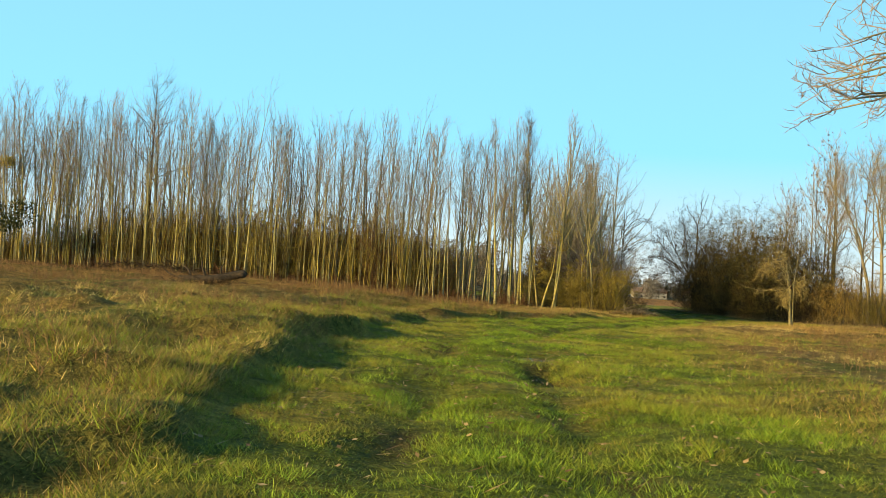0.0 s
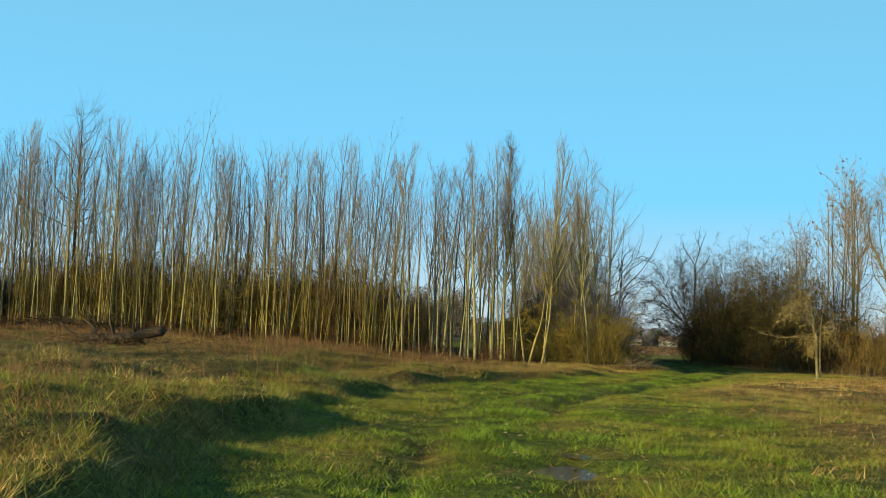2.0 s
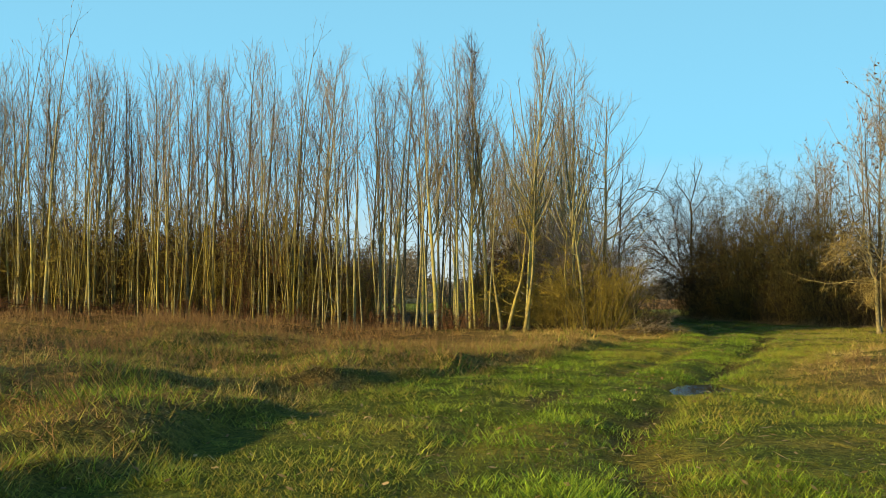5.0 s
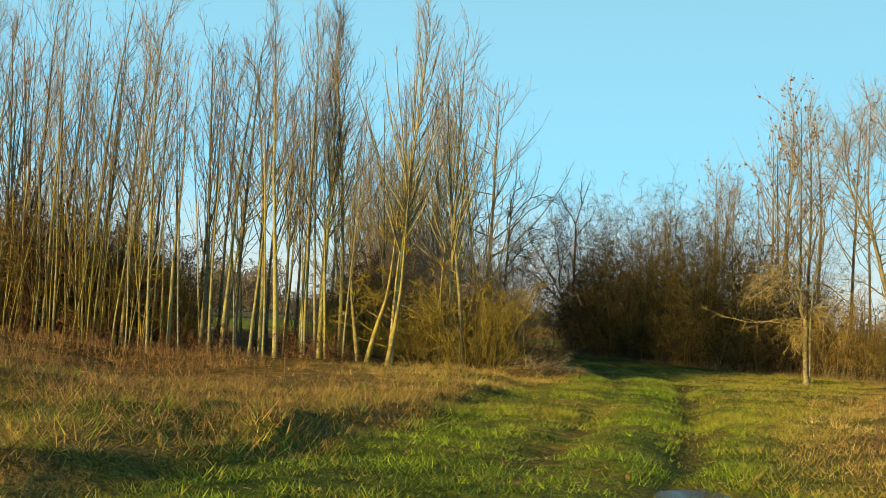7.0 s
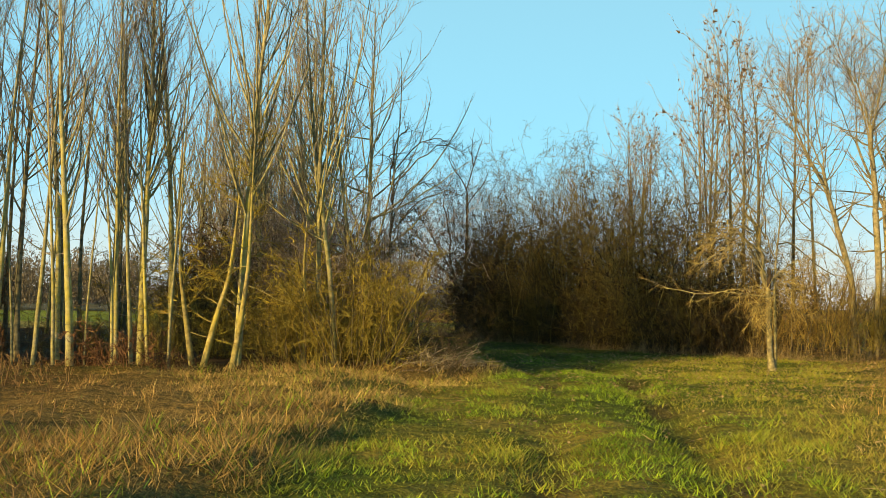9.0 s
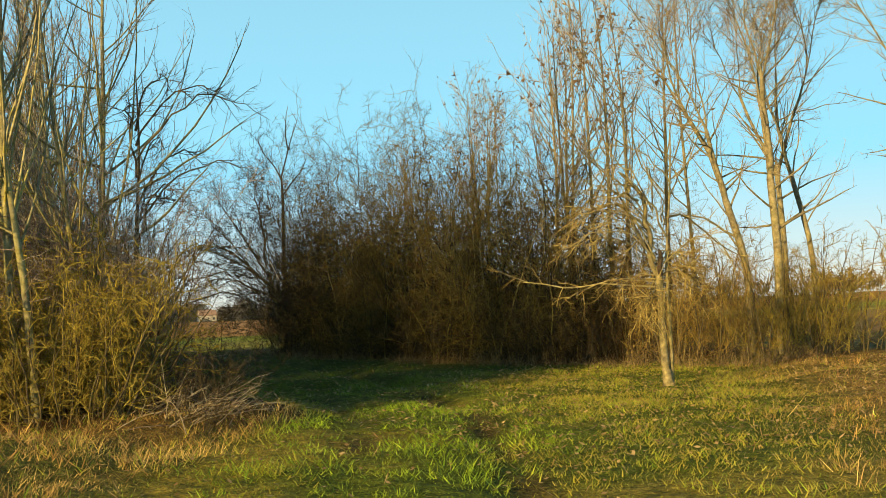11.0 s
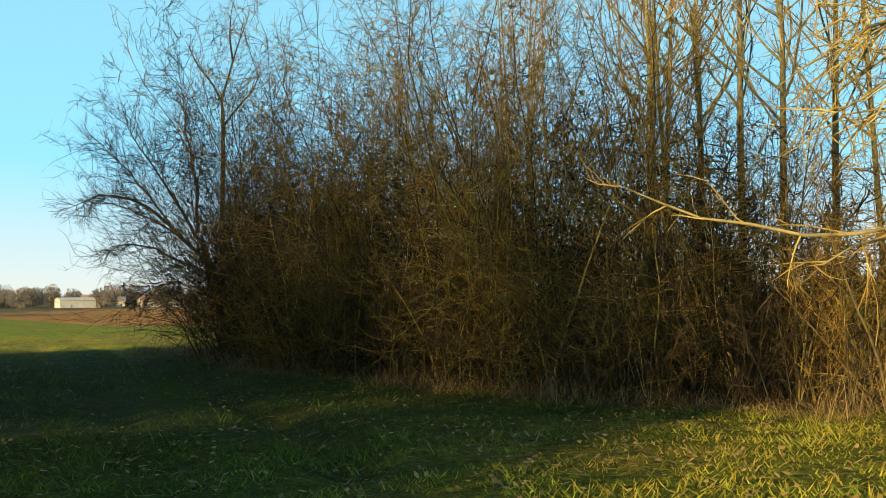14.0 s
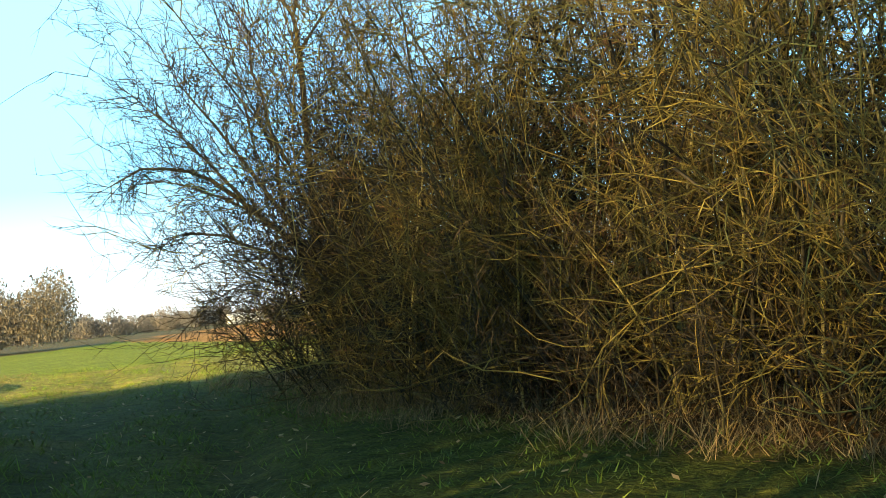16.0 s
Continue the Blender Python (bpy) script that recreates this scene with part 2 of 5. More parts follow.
def ground_tint(x, y):
    """The colour of soil, litter and turf by place."""
    # turf and straw darkened to stand for shade between the blades
    green, straw, litter = (0.085, 0.115, 0.018), (0.18, 0.125, 0.045), (0.085, 0.05, 0.025)
    patch = ripple(x, y, 3.0, 21) * 0.6 + ripple(x, y, 0.9, 22) * 0.4
    c = blend(green, (0.20, 0.17, 0.04), step(0.45, 0.75, patch))
    out = np.maximum(step(-0.2, 0.9, left_edge(x, y) - x), step(-0.5, 2.0, x - np.interp(y, RIGHT_Y, RIGHT_X)))
    c = blend(c, blend(straw, (0.10, 0.11, 0.03), np.maximum(step(0.52, 0.72, patch), 0.6 * (1 - step(14, 30, y)))), out * (1 - step(92, 97, y)))
    wood = step(-1.5, 1.5, y - wood_edge(x)) * (1 - step(12.0, 13.5, x)) * (1 - step(90, 94, y))
    hedge = step(69, 72, y + (x - 23.5) * 0.2) * step(18.6, 20.2, x - np.interp(y, (66, 70, 75, 80, 92), (4, 3.5, 1.2, 0.2, 0))) * (1 - step(92, 94, y))
    hedge = hedge * (1 - step(26.5, 31, x))
    mid = np.interp(y, MID_Y, MID_X)
    rut = np.exp(-((np.abs(x - mid) - 0.95) / 0.32) ** 2) * step(0.45, 0.7, ripple(x, y, 1.8, 47)) * (1 - out)
    c = blend(c, (0.075, 0.05, 0.025), 0.8 * rut * (1 - step(90, 95, y)))
    lane = step(-1.0, 0.5, 2.2 - np.abs(y - 45.2 + 0.15 * x)) * step(-9, -4, x) * (1 - step(3, 6, x))
    c = blend(c, green, 0.7 * lane * (1 - wood))
    weeds = step(-11, -3, y - wood_edge(x)) * (1 - step(1, 5, x)) * (x < np.interp(y, LEFT_Y, LEFT_X))
    # rusty litter, darkened so the gaps between weeds look shaded
    c = blend(c, (0.085, 0.045, 0.02), 0.8 * weeds * (1 - lane))
    c = blend(c, litter, np.maximum(wood, hedge))
    # shade between wood and hedge, painted as a darker green ground
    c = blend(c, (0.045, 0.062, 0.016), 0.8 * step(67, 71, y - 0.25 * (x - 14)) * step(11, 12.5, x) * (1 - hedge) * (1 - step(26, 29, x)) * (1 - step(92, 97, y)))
    # the arable land beyond
    wob = 2.5 * (ripple(x, y, 14, 31) - 0.5)
    rough = step(91, 96, y + wob)
    c = blend(c, blend((0.20, 0.21, 0.04), (0.28, 0.24, 0.08), ripple(x, y, 4, 32)), rough)
    crop = step(107, 110, y + wob * 0.6)
    c = blend(c, blend((0.16, 0.22, 0.03), (0.22, 0.26, 0.04), ripple(x, y, 9, 33)), crop)
    furrow = step(-3, 3, y + wob - np.interp(x, (12, 19.7, 24, 45), (330, 186, 127, 133))) * crop
    c = blend(c, blend((0.34, 0.175, 0.065), (0.43, 0.235, 0.095), ripple(x, y, 7, 34)), furrow)
    road_x = 11 + 0.223 * (y - 223)
    c = blend(c, blend((0.10, 0.09, 0.05), (0.14, 0.12, 0.07), ripple(x, y, 9, 35)), step(0, 1.5, road_x - x) * step(200, 215, y))
    c = blend(c, (0.10, 0.10, 0.05), step(690, 700, y))
    east = step(36, 44, x) * (1 - step(90, 130, y))
    c = blend(c, blend((0.27, 0.16, 0.07), (0.32, 0.20, 0.09), ripple(x, y, 7, 34)), east)
    return c


# ---- mesh builders ----
def part(name, me, parent=None, label=""):
    ob = new(name, me)
    ob.parent = parent
    if label:
        ob["label"] = label
    return ob


def mesh_of(name, verts, faces, material, smooth=False):
    me = bpy.data.meshes.new(name)
    me.from_pydata(verts, [], faces)
    me.materials.append(material)
    if smooth:
        me.shade_smooth()
    return me


def mesh_arrays(name, verts, corner, sizes, material, tint=None):
    """A mesh from arrays: vertices, the corners of all faces in a row, the number of corners of each."""
    me = bpy.data.meshes.new(name)
    me.vertices.add(len(verts))
    me.vertices.foreach_set("co", np.ascontiguousarray(verts, np.float32).ravel())
    me.loops.add(len(corner))
    me.loops.foreach_set("vertex_index", np.ascontiguousarray(corner, np.int32))
    me.polygons.add(len(sizes))
    starts = np.concatenate(([0], np.cumsum(sizes)[:-1])).astype(np.int32)
    me.polygons.foreach_set("loop_start", starts)
    me.update(calc_edges=True)
    me.validate()
    if tint is not None:
        a = me.attributes.new("tint", "FLOAT_COLOR", "POINT")
        a.data.foreach_set("color", np.concatenate((tint, np.ones((len(tint), 1))), 1).astype(np.float32).ravel())
    me.materials.append(material)
    return me


def unit(v):
    return v / np.maximum(np.linalg.norm(v, axis=-1, keepdims=True), 1e-9)


def tubes(name, levels, material):
    """One mesh of tapered, curved stems. A level: points (B, n, 3), radii at foot and tip (B), sides."""
    verts, corner, sizes, base = [], [], [], 0
    for pts, r0, r1, sides in levels:
        nb, n, _ = pts.shape
        tan = np.empty_like(pts)
        tan[:, 1:-1] = pts[:, 2:] - pts[:, :-2]
        tan[:, 0], tan[:, -1] = pts[:, 1] - pts[:, 0], pts[:, -1] - pts[:, -2]
        tan = unit(tan)
        ref = np.where(np.abs(tan[:, :1, 2:3]) > 0.8, np.array([1.0, 0, 0]), np.array([0, 0, 1.0]))
        u = unit(np.cross(tan, ref))
        v = np.cross(tan, u)
        f = np.linspace(0, 1, n)[None, :]
        rad = r0[:, None] * (1 - f) + r1[:, None] * f
        rad = rad[:, :-1, None, None]
        ang = np.arange(sides) * 2 * np.pi / sides
        ring = (np.cos(ang)[None, None, :, None] * u[:, :-1, None, :] + np.sin(ang)[None, None, :, None] * v[:, :-1, None, :]) * rad + pts[:, :-1, None, :]
        per = (n - 1) * sides + 1
        block = np.concatenate((ring.reshape(nb, -1, 3), pts[:, -1:]), 1)
        verts.append(block.reshape(-1, 3))
        start = base + np.arange(nb)[:, None] * per
        s = np.arange(sides)
        s2 = (s + 1) % sides
        if n > 2:
            rows = np.arange(n - 2)[:, None] * sides
            quad = np.stack((rows + s, rows + s2, rows + sides + s2, rows + sides + s), -1).reshape(1, -1)
            corner.append((start + quad).ravel())
            sizes.append(np.full(nb * (n - 2) * sides, 4))
        last = (n - 2) * sides
        tri = np.stack((last + s, last + s2, np.full(sides, per - 1)), -1).reshape(1, -1)
        corner.append((start + tri).ravel())
        sizes.append(np.full(nb * sides, 3))
        base += nb * per
    return mesh_arrays(name, np.concatenate(verts), np.concatenate(corner), np.concatenate(sizes), material)


def shoots(rng, P, D, L, n, up=0.0, wob=0.1):
    """Points along curved shoots from P in direction D; up bends them to the sky (or, below 0, to the ground)."""
    pts = [P]
    d = unit(D)
    for i in range(n):
        d = unit(d + np.array([0, 0, up]) + rng.normal(0, wob, d.shape))
        pts.append(pts[-1] + d * (L / n)[:, None])
    return np.stack(pts, 1)


def sprout(rng, pts, k, lo, hi, angle, spread=0.3):
    """k side shoots on each parent: feet, directions, how far up the parent, which parent."""
    nb, n, _ = pts.shape
    f = (lo + (hi - lo) * (np.arange(k)[None, :] + rng.random((nb, k))) / k).ravel()
    who = np.repeat(np.arange(nb), k)
    at = f * (n - 1)
    i = np.minimum(at.astype(int), n - 2)
    w = (at - i)[:, None]
    P = pts[who, i] * (1 - w) + pts[who, i + 1] * w
    T = unit(pts[who, i + 1] - pts[who, i])
    ref = np.where(np.abs(T[:, 2:3]) > 0.9, np.array([1.0, 0, 0]), np.array([0, 0, 1.0]))
    U = unit(np.cross(T, ref))
    V = np.cross(T, U)
    phi = rng.random(len(f)) * 2 * np.pi
    a = angle * (1 + spread * rng.normal(0, 1, len(f)))
    D = T * np.cos(a)[:, None] + (U * np.cos(phi)[:, None] + V * np.sin(phi)[:, None]) * np.sin(a)[:, None]
    return P, D, f, who


def tree_of(name, label, category, trunk, boughs, twigs, bark_m, twig_m, slight=False):
    """A tree as a thing: trunk, boughs and twigs."""
    root = tagged(new(name), label, category)
    part("trunk", tubes("trunk", trunk, bark_m), root)
    if slight:
        twigs = boughs + twigs
    else:
        part("branchwork", tubes("branchwork", boughs, bark_m), root)
    part("crown", tubes("crown", twigs, twig_m), root)
    return root


def limb_line(points, n):
    """A smooth limb through a few given points."""
    p = np.asarray(points, float)
    f = np.linspace(0, 1, len(p))
    g = np.linspace(0, 1, n)
    q = np.stack([np.interp(g, f, p[:, k]) for k in range(3)], -1)
    q[1:-1] = 0.25 * q[:-2] + 0.5 * q[1:-1] + 0.25 * q[2:]
    return q[None]


def poplar(seed, H, R, name="poplar_tree", k1=20, k2=9, k3=2, lo=0.22, ang=20, bark_m=None, twig_m=None, label="", stems=1, reach=0.75, up=0.15, lean=0.02, apart=0.16, twig=0.30, bough=0.30, line=None, wob=0.06, slight=False):
    """A slim upright tree: whippy boughs rise steeply beside the stem and fill a brush-shaped crown."""
    rng = np.random.default_rng(seed)
    P = np.zeros((stems, 3))
    P[:, :2] = rng.normal(0, apart * (stems > 1), (stems, 2))
    D = np.tile([0, 0, 1.0], (stems, 1)) + np.c_[rng.normal(0, lean + 0.02 * (stems > 1), (stems, 2)), np.zeros(stems)]
    L = 0.92 * H * (1 - 0.15 * rng.random(stems) * (stems > 1))
    P[:, 2] = -0.1
    t = shoots(rng, P, D, L, 14, 0.02, 0.018)
    if line is not None:
        t = limb_line(line, 15)
    r0 = R * (1 - 0.3 * rng.random(stems) * (stems > 1))
    trunk = [(t, r0, np.full(stems, 0.006), 6)]
    P1, D1, f1, w1 = sprout(rng, t, k1, lo, 0.98, radians(ang), 0.3)
    L1 = L[w1] * 0.62 * reach * (1 - 0.74 * f1) * (0.5 + 0.8 * rng.random(len(f1))) + 0.2
    L1 = np.minimum(L1, np.maximum((1.0 + 0.08 * rng.random(len(f1))) * H - P1[:, 2], 0.4))
    b1 = shoots(rng, P1, D1, L1, 5, up, wob)
    rad1 = np.clip(r0[w1] * bough * (1.05 - f1), 0.008, 0.05)
    P2, D2, f2, w2 = sprout(rng, b1, k2, 0.15, 1.0, radians(27), 0.4)
    L2 = np.clip(L1[w2] * twig, 0.35, 1.2) * (1.1 - 0.5 * f2) * (0.5 + 0.8 * rng.random(len(f2)))
    b2 = shoots(rng, P2, D2, L2, 2, 0.08, 0.10)
    P3, D3, f3, w3 = sprout(rng, b2, k3, 0.15, 0.9, radians(38), 0.4)
    L3 = np.clip(L2[w3] * 0.5, 0.15, 0.6) * (0.6 + 0.7 * rng.random(len(f3)))
    b3 = shoots(rng, P3, D3, L3, 1, 0.05, 0.1)
    one = np.ones
    return tree_of(name, label, "tree", trunk, [(b1, rad1, 0.3 * rad1, 3)],
                   [(b2, 0.0075 * one(len(f2)), 0.003 * one(len(f2)), 3), (b3, 0.0055 * one(len(f3)), 0.002 * one(len(f3)), 3)],
                   bark_m or POPLAR, twig_m or POPLAR_TWIG, slight)


def slim_poplar(seed, H, R, name="poplar_tree", label="", stems=1, k1=36, k2=9, k3=1, lo=0.25, ang=40, up=0.20, long=1.0, lean=0.02, apart=0.2, wob=0.07, bark_m=None, twig_m=None, low=12, fine=1.0, broom=1.0, apiece=False):
    """A plantation tree: a clean stem, boughs that swing up beside it to the top, a haze of upright twigs, small level sprays low down."""
    rng = np.random.default_rng(seed)
    one = np.ones
    P = np.zeros((stems, 3))
    P[:, :2] = rng.normal(0, apart * (stems > 1), (stems, 2))
    P[:, 2] = -0.1
    D = np.tile([0, 0, 1.0], (stems, 1)) + np.c_[rng.normal(0, lean + 0.03 * (stems > 1), (stems, 2)), np.zeros(stems)]
    L = 0.96 * H * (1 - 0.14 * rng.random(stems) * (stems > 1))
    t = shoots(rng, P, D, L, 16, 0.02, 0.015)
    r0 = R * (1 - 0.3 * rng.random(stems) * (stems > 1))
    P1, D1, f1, w1 = sprout(rng, t, k1, lo, 0.97, radians(ang), 0.28)
    L1 = long * H * (0.11 + 0.56 * (1 - f1)) * (0.45 + 0.6 * rng.random(len(f1)))
    L1 = np.minimum(L1, np.maximum((1.0 + 0.05 * rng.random(len(f1))) * H - P1[:, 2], 0.5))
    b1 = shoots(rng, P1, D1, L1, 8, up, wob)
    rad1 = np.clip(0.42 * r0[w1] * (1.15 - f1), 0.011, 0.036)
    P2, D2, f2, w2 = sprout(rng, b1, k2, 0.18, 1.0, radians(30), 0.4)
    L2 = broom * (0.30 + 0.55 * rng.random(len(f2))) * (1.15 - 0.45 * f2)
    b2 = shoots(rng, P2, D2, L2, 3, 0.13, 0.09)
    P3, D3, f3, w3 = sprout(rng, b2, k3, 0.15, 0.95, radians(36), 0.4)
    b3 = shoots(rng, P3, D3, 0.26 * broom * (0.5 + rng.random(len(f3))), 1, 0.1, 0.1)
    P4, D4, f4, w4 = sprout(rng, t, low, 0.05, lo + 0.1, radians(68), 0.3)
    b4 = shoots(rng, P4, D4, 0.35 + 0.6 * rng.random(len(f4)), 4, 0.06, 0.2)
    P5, D5, f5, w5 = sprout(rng, b4, 3, 0.3, 0.95, radians(45), 0.4)
    b5 = shoots(rng, P5, D5, 0.22 * (0.5 + rng.random(len(f5))), 1, 0.05, 0.1)
    sprays = [(b4, 0.008 * one(len(f4)), 0.003 * one(len(f4)), 3), (b5, 0.005 * one(len(f5)), 0.002 * one(len(f5)), 3)]
    haze = [(b2, 0.0062 * fine * one(len(f2)), 0.003 * one(len(f2)), 3), (b3, 0.0048 * fine * one(len(f3)), 0.002 * one(len(f3)), 3)]
    bark_m, twig_m = bark_m or POPLAR, twig_m or POPLAR_TWIG
    root = tagged(new(name), label, "tree")
    for k in range(stems):
        part("trunk", tubes("trunk", [(t[k:k + 1], r0[k:k + 1], one(1) * 0.008, 7)], bark_m), root)
    if apiece:
        for k in range(len(b1)):
            part("bough", tubes("bough", [(b1[k:k + 1], rad1[k:k + 1], 0.3 * rad1[k:k + 1], 4)], bark_m), root)
    else:
        tagged(part("branchwork", tubes("branchwork", [(b1, rad1, 0.3 * rad1, 3)], bark_m), root), kind="stuff")
    part("crown", tubes("crown", haze + sprays, twig_m), root)
    return root


def forked(seed, H, R, name="tall_tree", label="", bark_m=None, twig_m=None, forks=(2, 2, 2), clear=0.36, spread=19, first=None, level=56, side=5, fine=1.0, side_len=0.115, twigs=8, slim=3):
    """A tree whose leaning stem forks again and again, with crooked level side boughs and fine twigs."""
    rng = np.random.default_rng(seed)
    t = limb_line(first, 10) if first is not None else shoots(rng, np.array([[0, 0, -0.1]]), np.array([[rng.normal(0, 0.06), rng.normal(0, 0.06), 1.0]]), np.array([H * clear]), 9, 0.0, 0.045)
    one = np.ones
    stems, rad, tiers = t, np.array([R]), [(t, np.array([R]), np.array([0.82 * R]), 7)]
    share = (0.30, 0.24, 0.17, 0.13)
    for n, k in enumerate(forks):
        tip, heading = np.repeat(stems[:, -2], k, 0), np.repeat(unit(stems[:, -1] - stems[:, -3]), k, 0)
        who = np.repeat(np.arange(len(stems)), k)
        a = rng.random(len(stems))[who] * 6.28 + np.tile(np.arange(k) * 6.28 / k, len(stems))
        tilt_ = np.tan(radians(spread) * (0.45 + 0.9 * rng.random(len(a))))
        D = heading + np.c_[np.cos(a), np.sin(a), np.zeros(len(a))] * tilt_[:, None]
        L = H * share[n] * (0.75 + 0.5 * rng.random(len(a)))
        r = rad[who] * (0.84 - 0.2 * rng.random(len(a))) * 0.86
        stems = shoots(rng, tip, D, L, 6, 0.05, 0.085)
        rad = r * 0.68
        tiers.append((stems, r, rad, 6 if n < 1 else 4))
    sides_, feet = [], []
    for n, (s, r, r1, q) in enumerate(tiers):
        k = (max(2, side - 2), side, side, side + 1, side + 1)[n]
        P1, D1, f1, w1 = sprout(rng, s, k, 0.55 if n == 0 else 0.05, 1.0, radians(level * (1 - 0.08 * n)), 0.3)
        L1 = H * side_len * (1.1 - 0.17 * n) * (0.45 + 1.0 * rng.random(len(f1)))
        sides_.append(shoots(rng, P1, D1, L1, 6, 0.06, 0.13))
        feet.append(np.clip(0.34 * r[w1], 0.010, 0.035))
    b1, rad1 = np.concatenate(sides_), np.concatenate(feet)
    P2, D2, f2, w2 = sprout(rng, b1, twigs, 0.12, 1.0, radians(36), 0.4)
    L2 = (0.75 - 0.4 * f2) * (0.45 + 0.9 * rng.random(len(f2)))
    b2 = shoots(rng, P2, D2, L2, 3, 0.10, 0.14)
    P3, D3, f3, w3 = sprout(rng, b2, slim, 0.15, 0.98, radians(42), 0.4)
    b3 = shoots(rng, P3, D3, 0.24 * (0.4 + rng.random(len(f3))), 1, 0.05, 0.15)
    return tree_of(name, label, "tree", tiers[:2], tiers[2:] + [(b1, rad1, 0.25 * rad1, 4)],
                   [(b2, 0.0062 * fine * one(len(f2)), 0.0025 * one(len(f2)), 3), (b3, 0.0042 * fine * one(len(f3)), 0.002 * one(len(f3)), 3)],
                   bark_m or PALE, twig_m or PALE_TWIG)


def shrub(seed, H, foot=0.5, stems=12, tilt=0.35, k1=7, k2=6, k3=3, name="shrub", label="", bark_m=None, twig_m=None, up=0.04, crook=0.26, sway=0.10, thick=0.026, ang=54, fine=1.0, low=0.06, joints=2, side=0.34, tips=1):
    """A bush of many stems from one stool, crooked and twiggy to the ground."""
    rng = np.random.default_rng(seed)
    a = rng.random(stems) * 2 * np.pi
    rr = foot * np.sqrt(rng.random(stems))
    P = np.c_[rr * np.cos(a), rr * np.sin(a), np.full(stems, -0.1)]
    tl = tilt * rng.random(stems) + 0.05
    D = np.c_[np.cos(a) * tl, np.sin(a) * tl, np.ones(stems)]
    L = H * (0.6 + 0.45 * rng.random(stems))
    t = shoots(rng, P, D, L, 8, up, sway)
    r0 = thick * (0.6 + 0.7 * rng.random(stems)) * L / H
    P1, D1, f1, w1 = sprout(rng, t, k1, low, 1.0, radians(ang), 0.3)
    L1 = L[w1] * (side * (1 - f1) + 0.11) * (0.5 + 0.8 * rng.random(len(f1)))
    b1 = shoots(rng, P1, D1, L1, 4 + joints // 4 * 2, up, crook * 0.9)
    P2, D2, f2, w2 = sprout(rng, b1, k2, 0.12, 1.0, radians(ang), 0.4)
    L2 = np.clip(L1[w2] * 0.48, 0.2, 1.1) * (0.5 + 0.8 * rng.random(len(f2)))
    b2 = shoots(rng, P2, D2, L2, joints, 0.02, crook)
    P3, D3, f3, w3 = sprout(rng, b2, k3, 0.15, 0.95, radians(46), 0.4)
    L3 = np.clip(L2[w3] * 0.5, 0.08, 0.4) * (0.5 + 0.8 * rng.random(len(f3)))
    b3 = shoots(rng, P3, D3, L3, tips, 0.0, 0.1 + 0.15 * (tips > 1))
    one = np.ones
    rad1 = np.clip(r0[w1] * 0.45, 0.005, 0.02)
    return tree_of(name, label, "shrub", [(t, r0, 0.2 * r0, 5)], [(b1, rad1, 0.3 * rad1, 3)],
                   [(b2, 0.0060 * fine * one(len(f2)), 0.0025 * fine * one(len(f2)), 3), (b3, 0.0042 * fine * one(len(f3)), 0.002 * one(len(f3)), 3)],
                   bark_m or SHADY, twig_m or SHADY_TWIG, True)


def stand(ob, x, y, turn=0.0, scale=1.0, tall=1.0, sink=0.05, group=""):
    """The pose of a plant rooted at (x, y)."""
    z = float(height(x, y)) - sink
    return pose(x, y, z, 0, 0, turn) @ Matrix.Diagonal((scale, scale, scale * tall, 1))


def planted(kinds, places, rng, group, lo=0.85, hi=1.15):
    """Set the first built plants out at the places, then copies of them."""
    used = set()
    for n, pl in enumerate(places):
        x, y = pl[0], pl[1]
        s = pl[2] if len(pl) > 2 else lo + (hi - lo) * rng.random()
        k = kinds[pl[3] if len(pl) > 3 else int(rng.integers(len(kinds)))]
        m = stand(k, x, y, rng.random() * 360, s, 0.93 + 0.14 * rng.random())
        if id(k) not in used:
            used.add(id(k))
            k.matrix_basis = m
            tagged(k, group=group)
        else:
            o = k.copy()
            scene.collection.objects.link(o)
            o.matrix_basis = m
            for c in k.children:
                d = c.copy()
                scene.collection.objects.link(d)
                d.parent = o


